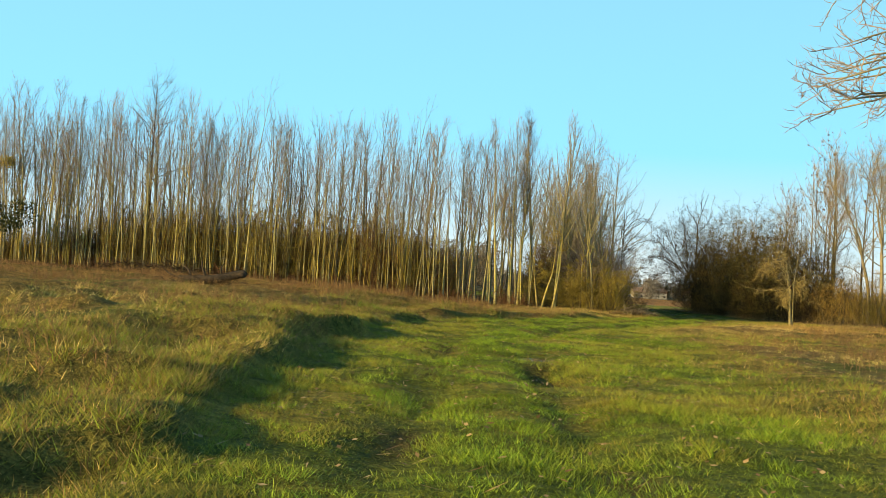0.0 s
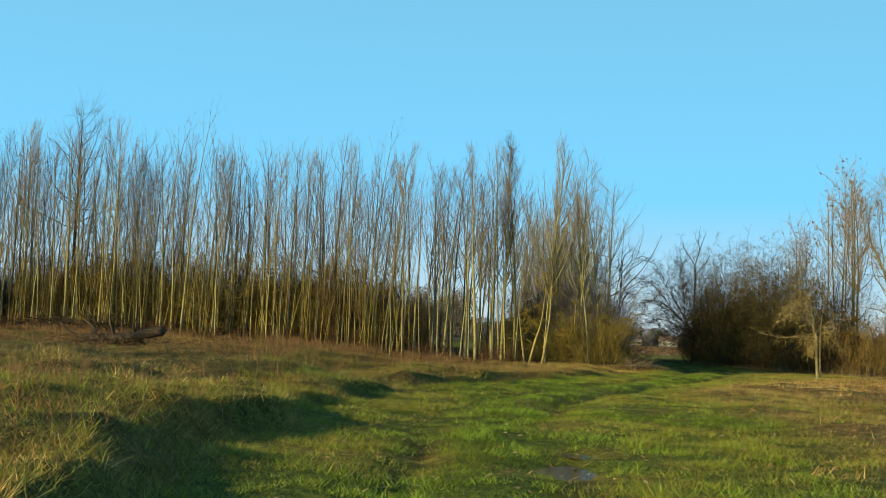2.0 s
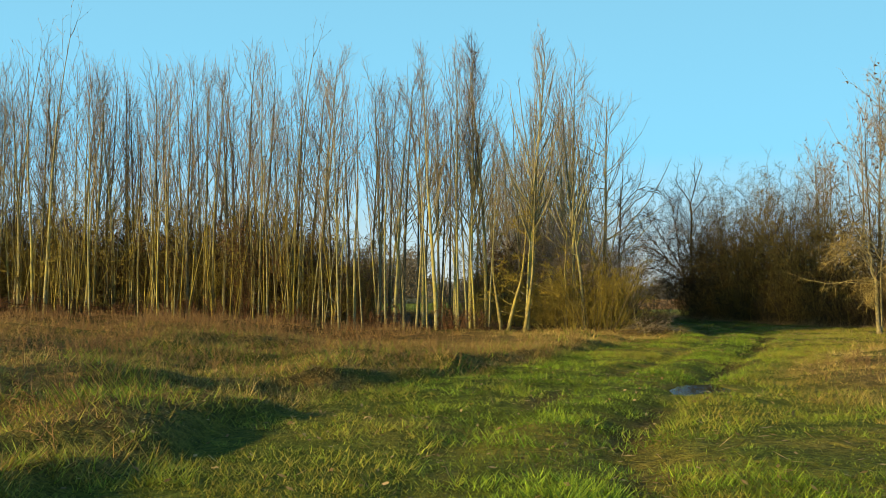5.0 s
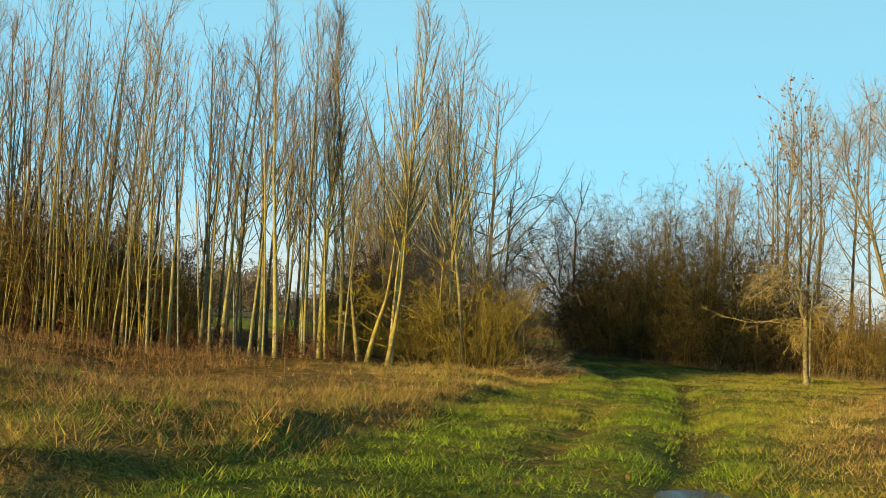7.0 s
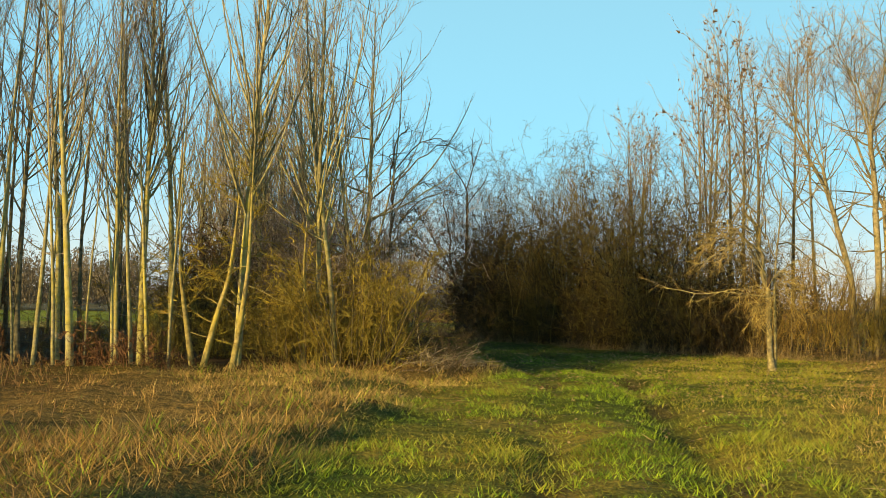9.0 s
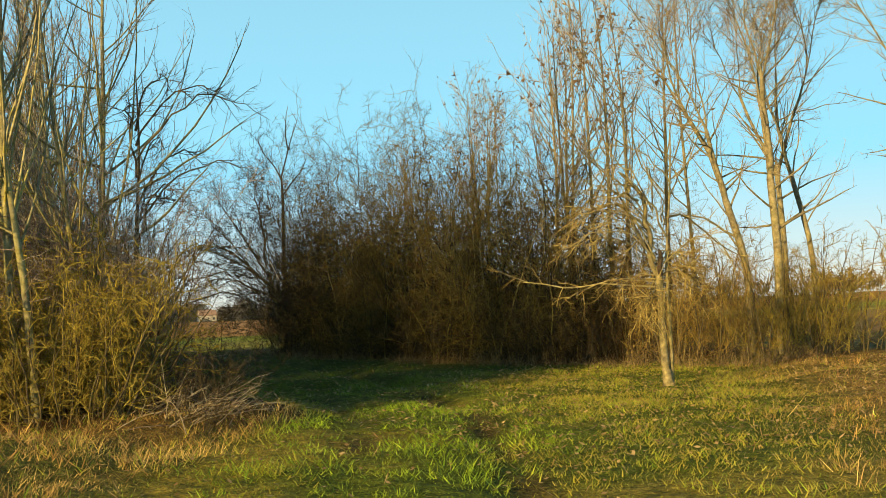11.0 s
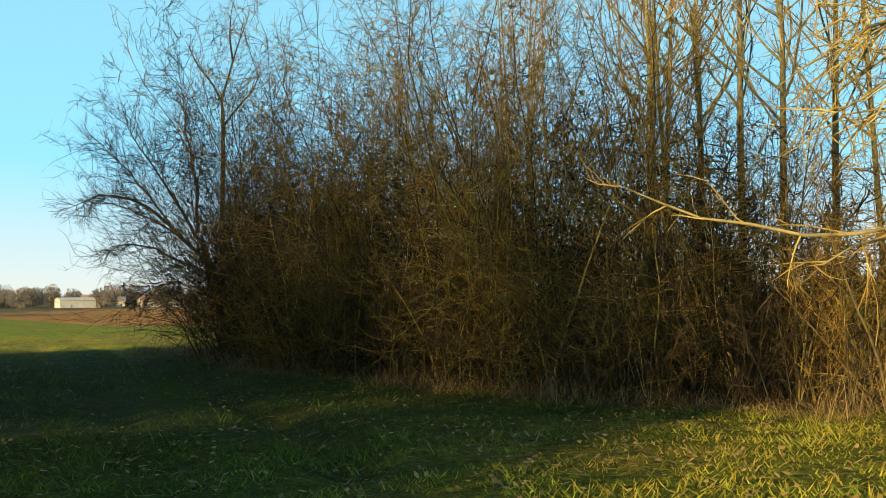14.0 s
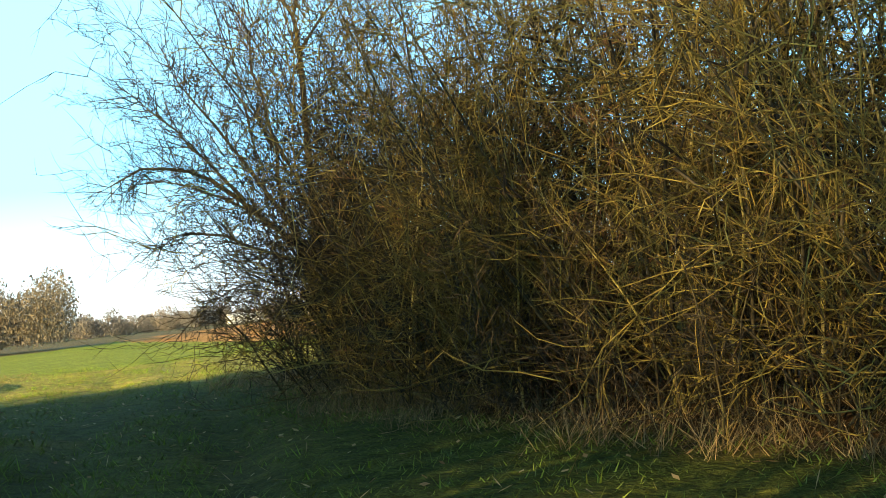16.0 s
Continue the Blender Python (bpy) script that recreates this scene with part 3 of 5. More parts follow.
def blades(name, P, H, W, lean, tint, label, segs=2, droop=0.3, material=None, seed=0, category="grass", az=None):
    """A sward: one blade at each place, bent over by its lean, with its own tint."""
    rng = np.random.default_rng(seed)
    nb = len(P)
    z = height(P[:, 0], P[:, 1]) - 0.02
    az = rng.random(nb) * 2 * np.pi if az is None else az
    d = np.c_[np.cos(az), np.sin(az), np.zeros(nb)]
    faceaz = rng.random(nb) * np.pi
    side = np.c_[np.cos(faceaz), np.sin(faceaz), np.zeros(nb)] * W[:, None]
    foot = np.c_[P, z]
    up = np.array([0, 0, 1.0])
    if segs == 1:
        tip = foot + up * (H * np.cos(lean))[:, None] + d * (H * np.sin(lean))[:, None]
        verts = np.stack((foot - side, foot + side, tip), 1).reshape(-1, 3)
        corner = np.arange(nb * 3)
        sizes = np.full(nb, 3)
        tints = np.repeat(tint, 3, 0)
    else:
        mid = foot + up * (0.6 * H * np.cos(lean))[:, None] + d * (0.6 * H * np.sin(lean))[:, None]
        l2 = lean + droop
        tip = mid + up * (0.45 * H * np.cos(l2))[:, None] + d * (0.45 * H * np.sin(l2))[:, None]
        verts = np.stack((foot - side, foot + side, mid + side * 0.75, mid - side * 0.75, tip), 1).reshape(-1, 3)
        o = np.arange(nb)[:, None] * 5
        corner = np.concatenate(((o + np.array([0, 1, 2, 3])).ravel(), (o + np.array([3, 2, 4])).ravel()))
        sizes = np.concatenate((np.full(nb, 4), np.full(nb, 3)))
        tints = np.repeat(tint, 5, 0)
    ob = new(name, mesh_arrays(name, verts, corner, sizes, material or GRASS, tints))
    return tagged(ob, label, category, kind="stuff")


# ---- ground ----
def grid_lines(a, b, fine, lo, hi):
    mid = np.arange(a, b + 1e-6, fine)
    up, v, s = [], b, fine
    while v < hi:
        s *= 1.22
        v += s
        up.append(min(v, hi))
    down, v, s = [], a, fine
    while v > lo:
        s *= 1.22
        v -= s
        down.append(max(v, lo))
    return np.concatenate((down[::-1], mid, up))


def ground_sheet():
    xs, ys = grid_lines(-9, 26, 0.22, -3500, 3500), grid_lines(4, 98, 0.34, -1500, 4200)
    X, Y = np.meshgrid(xs, ys)
    v = np.stack((X, Y, height(X, Y)), -1).reshape(-1, 3)
    nx, ny = len(xs), len(ys)
    i = (np.arange(ny - 1)[:, None] * nx + np.arange(nx - 1)[None, :]).ravel()
    corner = np.stack((i, i + 1, i + nx + 1, i + nx), -1).ravel()
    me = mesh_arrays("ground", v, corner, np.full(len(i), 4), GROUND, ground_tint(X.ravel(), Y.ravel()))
    me.shade_smooth()
    return tagged(new("ground", me), "rough meadow with a grassy rutted track, fields beyond", "ground", kind="structure")


ground_sheet()


def puddle(px, py, rad, seed):
    """Still rainwater in a rut, with an uneven shore."""
    rng = np.random.default_rng(seed)
    n = 28
    ring = []
    for i in range(n):
        a = 2 * math.pi * i / n
        k = rad * (0.8 + 0.4 * float(ripple(px + 3 * math.cos(a), py + 3 * math.sin(a), 1.3, seed)))
        ring.append((k * math.cos(a) * 1.05, k * math.sin(a) * 1.9, 0.0))
    z = float(height(px, py)) + 0.065
    ob = new("puddle", mesh_of("puddle", ring, [list(range(n))], WATER))
    ob.matrix_basis = pose(px, py, z, 0, 0, -25)
    return tagged(ob, "shallow puddle of rainwater standing in a rut", "puddle", kind="structure")


WATER, _n, _l, _b = nodes_of("water")
_b.inputs["Base Color"].default_value = (0.03, 0.028, 0.02, 1)
_b.inputs["Roughness"].default_value = 0.06
_w = noise_node(_n, _l, 6.0, 3.0)
bump(_n, _l, _w.outputs["Fac"], 0.12, 0.02, _b)
for k, (px, py, rad) in enumerate(PUDDLES):
    puddle(px, py, rad, 50 + k)

# ---- the poplar wood ----
prng = np.random.default_rng(11)
TALL = "slim bare poplar with a lichened stem and upright boughs"
# Every fourth kind's darker bark stands for stems in shade.
kinds = [slim_poplar(100 + i, 10.0 + 0.9 * (i % 4) / 3, (0.05, 0.075, 0.06, 0.085)[i % 4], k1=(28, 24, 30, 26)[i % 4], lo=(0.24, 0.34, 0.40, 0.28, 0.20)[i % 5], ang=(38, 46, 34)[i % 3], up=(0.22, 0.17, 0.26)[i % 3],
                     long=(1.0, 0.85, 1.1, 0.75)[i % 4], bark_m=(POPLAR, OLIVE_BARK, POPLAR, POPLAR)[i % 4], label=TALL, stems=(1, 1, 2, 1, 1, 1)[i % 6], lean=(0.012, 0.025, 0.01)[i % 3]) for i in range(12)]
far_kinds = [slim_poplar(130 + i, 10.2 + 0.4 * i, 0.065, k1=16, k2=4, k3=1, lo=0.3, ang=36, label=TALL, bark_m=OLIVE_BARK, low=6) for i in range(3)]
spots, far_spots = [], []
spots = [(-0.4, 62.9, 0.92, 0), (2.0, 64.6, 1.0, 1), (3.1, 62.8, 1.0, 3), (4.5, 65.5, 1.05, 4), (1.0, 63.9, 1.0, 5), (5.3, 66.5, 1.0, 7), (4.0, 64.2, 0.95, 6)]
x = -1.2
while x > -62:
    spots.append((x, float(wood_edge(x)) + 0.6 + prng.random() * 1.6))
    x -= 0.45 + 0.6 * prng.random() + (0.8 if x < -40 else 0)
for row, gap in ((3.2, 1.5), (5.8, 1.5), (8.2, 1.7), (10.5, 3.2)):
    x = 4.0 if row < 10 else 8
    while x > -55:
        (spots if row < 5 else far_spots).append((x + prng.normal(0, 0.3), float(wood_edge(x)) + row + prng.normal(0, 0.5)))
        x -= gap * (0.7 + 0.6 * prng.random())
planted(kinds, spots, prng, "poplars of the wood", 0.9, 1.04)
planted(far_kinds, far_spots, prng, "poplars of the wood", 0.9, 1.04)
POLE = "thin straight bare sapling with yellow lichen in the wood's edge"
poles = [poplar(150 + i, 7.6 + 0.6 * i, 0.036 + 0.006 * i, name="sapling", k1=8, k2=4, k3=1, lo=0.40, ang=14, label=POLE, lean=0.04, slight=True) for i in range(6)]
spots = []
x = 5.0
while x > -48:
    spots.append((x, float(wood_edge(x)) + prng.random() * 2.4 - 0.2, 0.75 + 0.4 * prng.random()))
    x -= 0.24 + 0.34 * prng.random()
planted(poles, spots, prng, "saplings at the wood's edge")

# the stout trees at the end of the wood
END = "tall bare poplar with many upright boughs at the wood's end"
big = [slim_poplar(201, 10.5, 0.10, k1=44, k2=8, lo=0.30, ang=30, up=0.15, label=END, lean=0.04, long=1.05, apiece=True),
       slim_poplar(202, 10.8, 0.10, k1=28, k2=8, lo=0.28, ang=34, up=0.13, label=END, stems=2, apart=0.25, lean=0.03, long=1.05, apiece=True),
       slim_poplar(203, 10.9, 0.085, k1=34, k2=8, lo=0.20, ang=53, up=0.09, label=END, stems=2, lean=0.04, wob=0.09, long=0.92, broom=1.25, apiece=True),
       slim_poplar(204, 11.2, 0.09, k1=54, k2=8, k3=2, lo=0.34, ang=22, up=0.12, label=END, lean=0.01, long=0.62, twig_m=RUSSET_TWIG, apiece=True)]
# Most past y 72 are hidden, added to shade the hedge.
planted(big, [(6.5, 63.8, 1.0, 0), (8.5, 64.1, 1.0, 1), (9.9, 66.2, 1.0, 2), (4.55, 65.4, 1.0, 3), (9.9, 71.0, 0.95, 1), (10.0, 76, 0.9, 2), (9.5, 83, 0.95, 1), (8.4, 73.4, 1.0, 0), (9.6, 79.6, 1.0, 0), (8.2, 81.2, 0.95, 2), (9.9, 86.2, 0.95, 2), (7.8, 87.6, 1.0, 1), (8.9, 77.6, 0.95, 1), (9.8, 73.6, 0.9, 0), (8.6, 85.0, 0.95, 0), (9.6, 89.2, 0.9, 1)], prng, "trees at the end of the wood")
oak = slim_poplar(301, 13.2, 0.15, name="spreading_tree", k1=30, k2=8, k3=2, lo=0.42, ang=48, up=0.035, long=0.95, wob=0.10, broom=1.5, low=5, bark_m=SHADY, twig_m=POPLAR_TWIG, label="tall bare tree with spreading dark boughs above the poplars")
oak.matrix_basis = stand(oak, -19.3, 73.4, 40)
for k, (ox, oy, oh) in enumerate(((-4.5, 75, 9.0), (-24.5, 70.5, 8.6), (-9.5, 73, 9.0))):
    oak2 = poplar(302 + k, oh, 0.16, name="spreading_tree", k1=14, k2=9, k3=2, lo=0.3, ang=36, reach=0.6, bark_m=SHADY, twig_m=SHADY_TWIG, twig=0.4, label="dark forked bare tree inside the poplar wood")
    oak2.matrix_basis = stand(oak2, ox, oy, 10)
MOSSY = "leaning tree with mossy yellow level branches at the wood's end"
for k, (ox, oy, hh, line) in enumerate(((5.75, 63.6, 4.8, [(0, 0, -0.1), (0.25, 0, 1.0), (0.55, 0, 2.0), (0.7, 0.1, 3.4), (0.75, 0.1, 4.8)]),
                                        (6.35, 63.4, 5.4, [(0, 0, -0.1), (0.18, 0, 1.0), (0.32, 0, 2.2), (0.36, 0, 3.8), (0.4, 0, 5.4)]),
                                        (5.6, 63.9, 4.4, [(0, 0, -0.1), (-0.2, 0, 1.2), (-0.35, 0, 2.2), (-0.3, 0, 4.4)]),
                                        (8.0, 64.2, 4.2, [(0, 0, -0.1), (0.1, 0, 1.2), (0.0, 0, 2.2), (0.1, 0, 4.2)]))):
    mt = poplar(330 + k, hh, 0.085, name="mossy_tree", k1=15, k2=9, k3=3, lo=0.2, ang=72, reach=0.42, up=0.0, wob=0.12, bark_m=MOSSY_BARK, twig_m=LICHEN_TWIG, twig=0.6, label=MOSSY, bough=0.3, line=line)
    mt.matrix_basis = stand(mt, ox, oy, 0)
    tagged(mt, group="mossy trees")

# undergrowth
UNDER = "bare twiggy brown thicket bush under the poplars"
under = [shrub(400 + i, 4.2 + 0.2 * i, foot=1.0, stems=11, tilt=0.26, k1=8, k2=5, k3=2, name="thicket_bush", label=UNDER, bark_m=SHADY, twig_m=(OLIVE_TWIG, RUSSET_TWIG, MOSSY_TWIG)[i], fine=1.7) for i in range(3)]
def mound(x):
    """How high the thicket stands along the wood: a level top with steep ends."""
    return float(np.interp(x, (-30, -24.5, -22.5, -18, -8, -2.0, -0.8, 0.4), (0.45, 0.55, 0.86, 1.0, 1.0, 1.0, 0.88, 0.45)))


spots = []
for row in (1.8, 3.0, 4.2):
    x = 0.3
    while x > -32:
        spots.append((x + prng.normal(0, 0.2), float(wood_edge(x)) + row + prng.normal(0, 0.35), mound(x) * (0.98 + 0.10 * prng.random())))
        x -= 1.1
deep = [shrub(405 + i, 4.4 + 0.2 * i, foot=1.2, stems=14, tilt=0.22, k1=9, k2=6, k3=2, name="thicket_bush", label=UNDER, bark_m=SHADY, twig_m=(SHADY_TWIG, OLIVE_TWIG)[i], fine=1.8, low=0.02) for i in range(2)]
planted(deep, [(x + prng.normal(0, 0.25), float(wood_edge(x)) + row + prng.normal(0, 0.3), mound(x) * (0.90 + 0.10 * prng.random())) for row in (2.6, 4.6, 6.2) for x in np.arange(-0.1, -32, -1.2)], prng, "thicket under the poplars")
for x in np.arange(-33, -60, -2.5):
    spots.append((x, float(wood_edge(x)) + 3 + prng.random() * 3, 0.5 + 0.2 * prng.random()))
for x in np.arange(5.6, -1.2, -0.8):
    spots.append((x + prng.normal(0, 0.2), float(wood_edge(x)) + 2.6 + 3.5 * prng.random(), 0.22 + 0.12 * prng.random()))
for x in np.arange(0.6, -4.2, -0.6):
    spots.append((x, float(wood_edge(x)) + 1.4 + 2.2 * prng.random(), 0.72 + 0.12 * prng.random()))
planted(under, spots, prng, "thicket under the poplars")
# Bushes mostly hidden behind the edge, added to deepen the wood's shadow.
for bx, by, bs in ((8.8, 66.8, 0.8), (7.6, 68.6, 0.9), (9.2, 69.2, 0.9), (8.0, 71.6, 1.0), (9.6, 72.2, 0.95), (8.8, 75.0, 1.05), (9.4, 77.4, 1.0), (8.2, 80.0, 1.1), (9.4, 81.8, 1.0), (8.6, 84.6, 1.1), (9.6, 87.2, 1.0), (6.6, 74.0, 1.0), (6.4, 67.2, 1.1), (7.0, 70.0, 1.15), (5.6, 71.0, 1.2), (6.8, 76.4, 1.2), (5.4, 78.0, 1.2), (7.2, 79.0, 1.2), (6.4, 81.6, 1.25), (7.6, 82.6, 1.2), (5.0, 74.6, 1.2), (7.4, 72.8, 1.15), (7.2, 65.6, 0.9), (8.2, 68.4, 1.1)):
    copy_thing(under[2 if by < 72 else int(by) % 3], stand(under[0], bx, by, 50 * bx, bs * (0.5 if by < 73 else 0.72)))
planted(deep, [(6.8 + 2.8 * prng.random(), y, 0.75 + 0.2 * prng.random()) for y in np.arange(72.5, 90, 1.1)], prng, "thicket under the poplars")
# tall narrow bushes, unseen off to the west, added so long shadows cross the meadow
for bx, by, tall_ in ((-17.2, 31.6, 2.6), (-18.4, 35.9, 2.3), (-19.6, 40.0, 2.5)):
    m = stand(deep[0], bx, by, 30 * bx, 0.8, tall_)
    tagged(copy_thing(deep[0], m), "tall narrow bare bush added out of view to shade the meadow", "shrub")
SHOOT = "clump of thin straight olive coppice shoots before the thicket"


def coppice(seed):
    rng = np.random.default_rng(seed)
    root = tagged(new("coppice_clump"), SHOOT, "shrub")
    for k in range(9):
        p = np.array([[rng.normal(0, 0.28), rng.normal(0, 0.25), -0.1]])
        d = np.array([[rng.normal(0, 0.07), rng.normal(0, 0.07), 1.0]])
        t = shoots(rng, p, d, np.array([3.6 + 2.6 * rng.random()]), 6, 0.01, 0.035)
        P2, D2, f2, w2 = sprout(rng, t, 5, 0.4, 0.97, radians(28), 0.3)
        b2 = shoots(rng, P2, D2, 0.5 * (0.5 + rng.random(5)), 2, 0.1, 0.1)
        part("shoot", tubes("shoot", [(t, np.array([0.022 + 0.012 * rng.random()]), np.array([0.005]), 4), (b2, np.full(5, 0.006), np.full(5, 0.003), 3)], (MOSSY_TWIG, POPLAR, OLIVE_TWIG)[k % 3]), root)
    return root


cops = [coppice(440 + i) for i in range(4)]
spots = []
x = -1.0
while x > -42:
    spots.append((x, float(wood_edge(x)) + 0.2 + prng.random() * 1.2, 0.8 + 0.35 * prng.random()))
    x -= 0.65 + 0.4 * prng.random()
planted(cops, spots, prng, "coppice clumps at the wood's edge")
CORNER = "dense low bush with mossy olive twigs beside the track"
corner_b = [shrub(420 + i, 2.9 + 0.3 * i, foot=0.8, stems=20, tilt=0.34, k1=9, k2=6, k3=2, sway=0.11, name="hedge_bush", label=CORNER, twig_m=(LICHEN_TWIG, MOSSY_TWIG, MOSSY_TWIG)[i], fine=1.2) for i in range(3)]
planted(corner_b, [(7.6, 64.4, 0.55), (8.3, 63.9, 0.8), (9.2, 63.7, 0.95), (9.7, 64.2, 0.9), (9.7, 65.2, 1.0, 1), (9.9, 67.0, 1.0, 1), (9.0, 65.4, 1.1), (10.1, 69.2, 1.0, 1), (10.3, 72.5, 1.0, 1),
                   (10.6, 78.0, 1.0), (6.2, 65.6, 0.45), (5.0, 64.8, 0.4), (3.6, 66.6, 0.4), (8.0, 66.0, 0.7)], prng, "low bushes at the end of the wood")
BRAMBLE = "low russet bramble at the foot of the poplars"
brambles = [shrub(450 + i, 0.75 + 0.2 * i, foot=0.45, stems=9, tilt=0.8, k1=5, k2=4, k3=1, name="bramble_bush", label=BRAMBLE, bark_m=BRAMBLE_TWIG, twig_m=BRAMBLE_TWIG, thick=0.01, up=-0.03, fine=1.5, low=0.02) for i in range(3)]
planted(brambles, [(x + prng.normal(0, 0.2), float(wood_edge(x)) - 0.5 + 1.5 * prng.random(), 0.7 + 0.6 * prng.random()) for x in np.arange(5.0, -24, -0.55) if prng.random() < 0.8], prng, "brambles at the wood's foot")
HAZEL = "tall bush with a haze of fine reddish-grey bare twigs"
hazel = [shrub(430 + i, 7.0 + 0.6 * i, foot=0.7, stems=14, tilt=0.22, k1=9, k2=7, k3=2, name="hazel_bush", label=HAZEL, twig_m=(POPLAR_TWIG, POPLAR_TWIG)[i], low=0.12, fine=1.3, crook=0.2) for i in range(2)]
# Those past y 72 are hidden, added to keep sun off the hedge.
planted(hazel, [(10.4, 67.0, 0.7, 0), (10.3, 64.9, 0.5, 1), (10.5, 66.0, 0.6, 0), (9.4, 65.4, 0.6), (10.2, 66.4, 0.66), (8.4, 66.4, 0.6), (10.0, 67.8, 0.75), (9.8, 73.2, 0.8), (8.6, 74.0, 0.6), (9.9, 75.4, 0.85), (9.7, 77.8, 0.9), (8.6, 78.6, 0.7), (9.8, 80.4), (9.7, 83.0), (8.8, 83.8, 0.8), (9.6, 85.6), (9.0, 87.4), (9.2, 89.2), (8.6, 81.4, 0.7), (8.8, 76.2, 0.6), (10.3, 74.2, 0.9), (10.3, 76.6, 0.9), (10.3, 79.2, 0.9), (10.2, 82.0, 0.9), (10.2, 84.4, 0.9)], prng, "tall bushes at the end of the wood")
# Hidden trees, added to thicken the shadow thrown on the hedge.
back = [(6.4, 79.5, 1.0, 1), (4.4, 82.0, 1.0, 3), (7.4, 85.0, 1.0, 0), (2.2, 84.0, 1.0, 1)]
for bx, by, bs, bk in back:
    copy_thing(big[bk], pose(bx, by, float(height(bx, by)) - 0.05, 0, 0, 77 * bx))

# ---- the hedge across the track ----
HEDGE = "tall dense bare hedge bush with dark twigs"
# Shade put into colour: near-black twigs at the far end, olive nearer.
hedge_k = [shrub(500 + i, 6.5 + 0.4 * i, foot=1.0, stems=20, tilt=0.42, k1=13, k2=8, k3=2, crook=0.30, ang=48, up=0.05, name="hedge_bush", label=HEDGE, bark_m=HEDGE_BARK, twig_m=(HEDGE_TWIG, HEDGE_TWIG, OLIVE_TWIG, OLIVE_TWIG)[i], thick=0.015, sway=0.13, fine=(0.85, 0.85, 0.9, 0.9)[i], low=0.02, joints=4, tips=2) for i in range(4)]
spots = [(20.5, 90.0, 1.0, 0), (20.6, 88.3, 1.06, 1), (20.7, 86.2, 1.03, 0), (20.7, 84.0, 1.05, 1), (21.0, 82.0, 1.02, 2), (21.4, 80.0, 1.0, 3), (21.9, 78.2, 1.0, 2), (22.4, 76.4, 1.0, 3), (23.0, 74.6, 0.95, 2), (23.8, 72.9, 0.8, 3),
         (22.6, 89, 1.05, 1), (22.9, 86, 1.1, 0), (23.2, 83, 1.05, 1), (23.8, 80.2, 1.05, 0), (24.6, 77.6, 1.0, 2), (25.4, 75.0, 0.95, 1), (21.4, 91.6, 0.8, 0)]
planted(hedge_k, [(hx, hy, hs * 1.1, hk) for hx, hy, hs, hk in spots[:10]], prng, "hedge beside the track")
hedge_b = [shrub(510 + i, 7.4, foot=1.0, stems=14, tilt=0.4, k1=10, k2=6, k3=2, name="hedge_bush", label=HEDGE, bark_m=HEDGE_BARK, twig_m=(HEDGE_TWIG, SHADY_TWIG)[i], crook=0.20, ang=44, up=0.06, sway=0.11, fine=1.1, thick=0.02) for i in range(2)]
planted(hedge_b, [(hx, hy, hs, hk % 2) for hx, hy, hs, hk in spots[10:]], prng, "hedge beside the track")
# thick near-black twigs that stand for the shade inside the hedge
core = shrub(515, 5.0, foot=1.1, stems=13, tilt=0.35, k1=9, k2=5, k3=1, name="hedge_bush", label="dense bare twigs in the hedge's heart, near-black for its shade", bark_m=HEDGE_BARK, twig_m=HEDGE_TWIG, fine=2.8, low=0.02)
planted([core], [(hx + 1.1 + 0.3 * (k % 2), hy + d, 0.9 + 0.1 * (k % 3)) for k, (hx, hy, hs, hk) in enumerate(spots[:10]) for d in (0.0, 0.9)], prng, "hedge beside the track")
STEMS = "thin mossy leaning stems with pale bark in the hedge front"
stem_k = [shrub(530 + i, 4.6 + 0.6 * i, foot=0.7, stems=5, tilt=0.5, k1=9, k2=6, k3=3, joints=4, name="hedge_bush", label=STEMS, bark_m=MOSSY_BARK, twig_m=(OLIVE_TWIG, RUSSET_TWIG)[i], thick=0.022, up=0.0, sway=0.10, crook=0.22, ang=52, side=0.28) for i in range(2)]
planted(stem_k, [(20.6, 82.4), (20.9, 80.4), (21.3, 78.6), (21.7, 77.2), (22.2, 75.8), (22.7, 74.6), (23.4, 73.2), (24.2, 72.0), (22.0, 77.8), (23.0, 75.4)], prng, "hedge beside the track")
SKIRT = "low tangled bramble and blackthorn at the hedge foot"
skirt = [shrub(520 + i, 2.2 + 0.5 * i, foot=0.9, stems=16, tilt=0.7, k1=7, k2=5, k3=2, sway=0.12, name="bramble_bush", label=SKIRT, bark_m=HEDGE_BARK, twig_m=(HEDGE_TWIG, SHADY_TWIG, OLIVE_TWIG)[i], up=-0.02, thick=0.014, low=0.02) for i in range(3)]
planted(skirt, [(20.1, 89.6, 0.9), (20.0, 87.9, 0.9), (19.8, 86.2), (19.7, 84.5), (19.9, 82.8), (20.2, 81.1), (20.5, 79.5), (20.9, 77.9), (21.4, 76.3), (22.0, 74.8), (22.6, 73.4), (23.3, 72.1), (24.1, 71.0), (24.0, 73.6), (22.8, 76.5), (21.6, 80)], prng, "brambles at the hedge foot")
planted(skirt, [(10.6, 61.9, 0.42, 1), (11.1, 63.4, 0.5, 1), (11.4, 64.8, 0.65, 1), (11.5, 66.4, 0.7, 1)], prng, "brambles at the wood's corner")
TREE_R = "bare pale-barked tree with fine upright twigs rising behind the hedge"
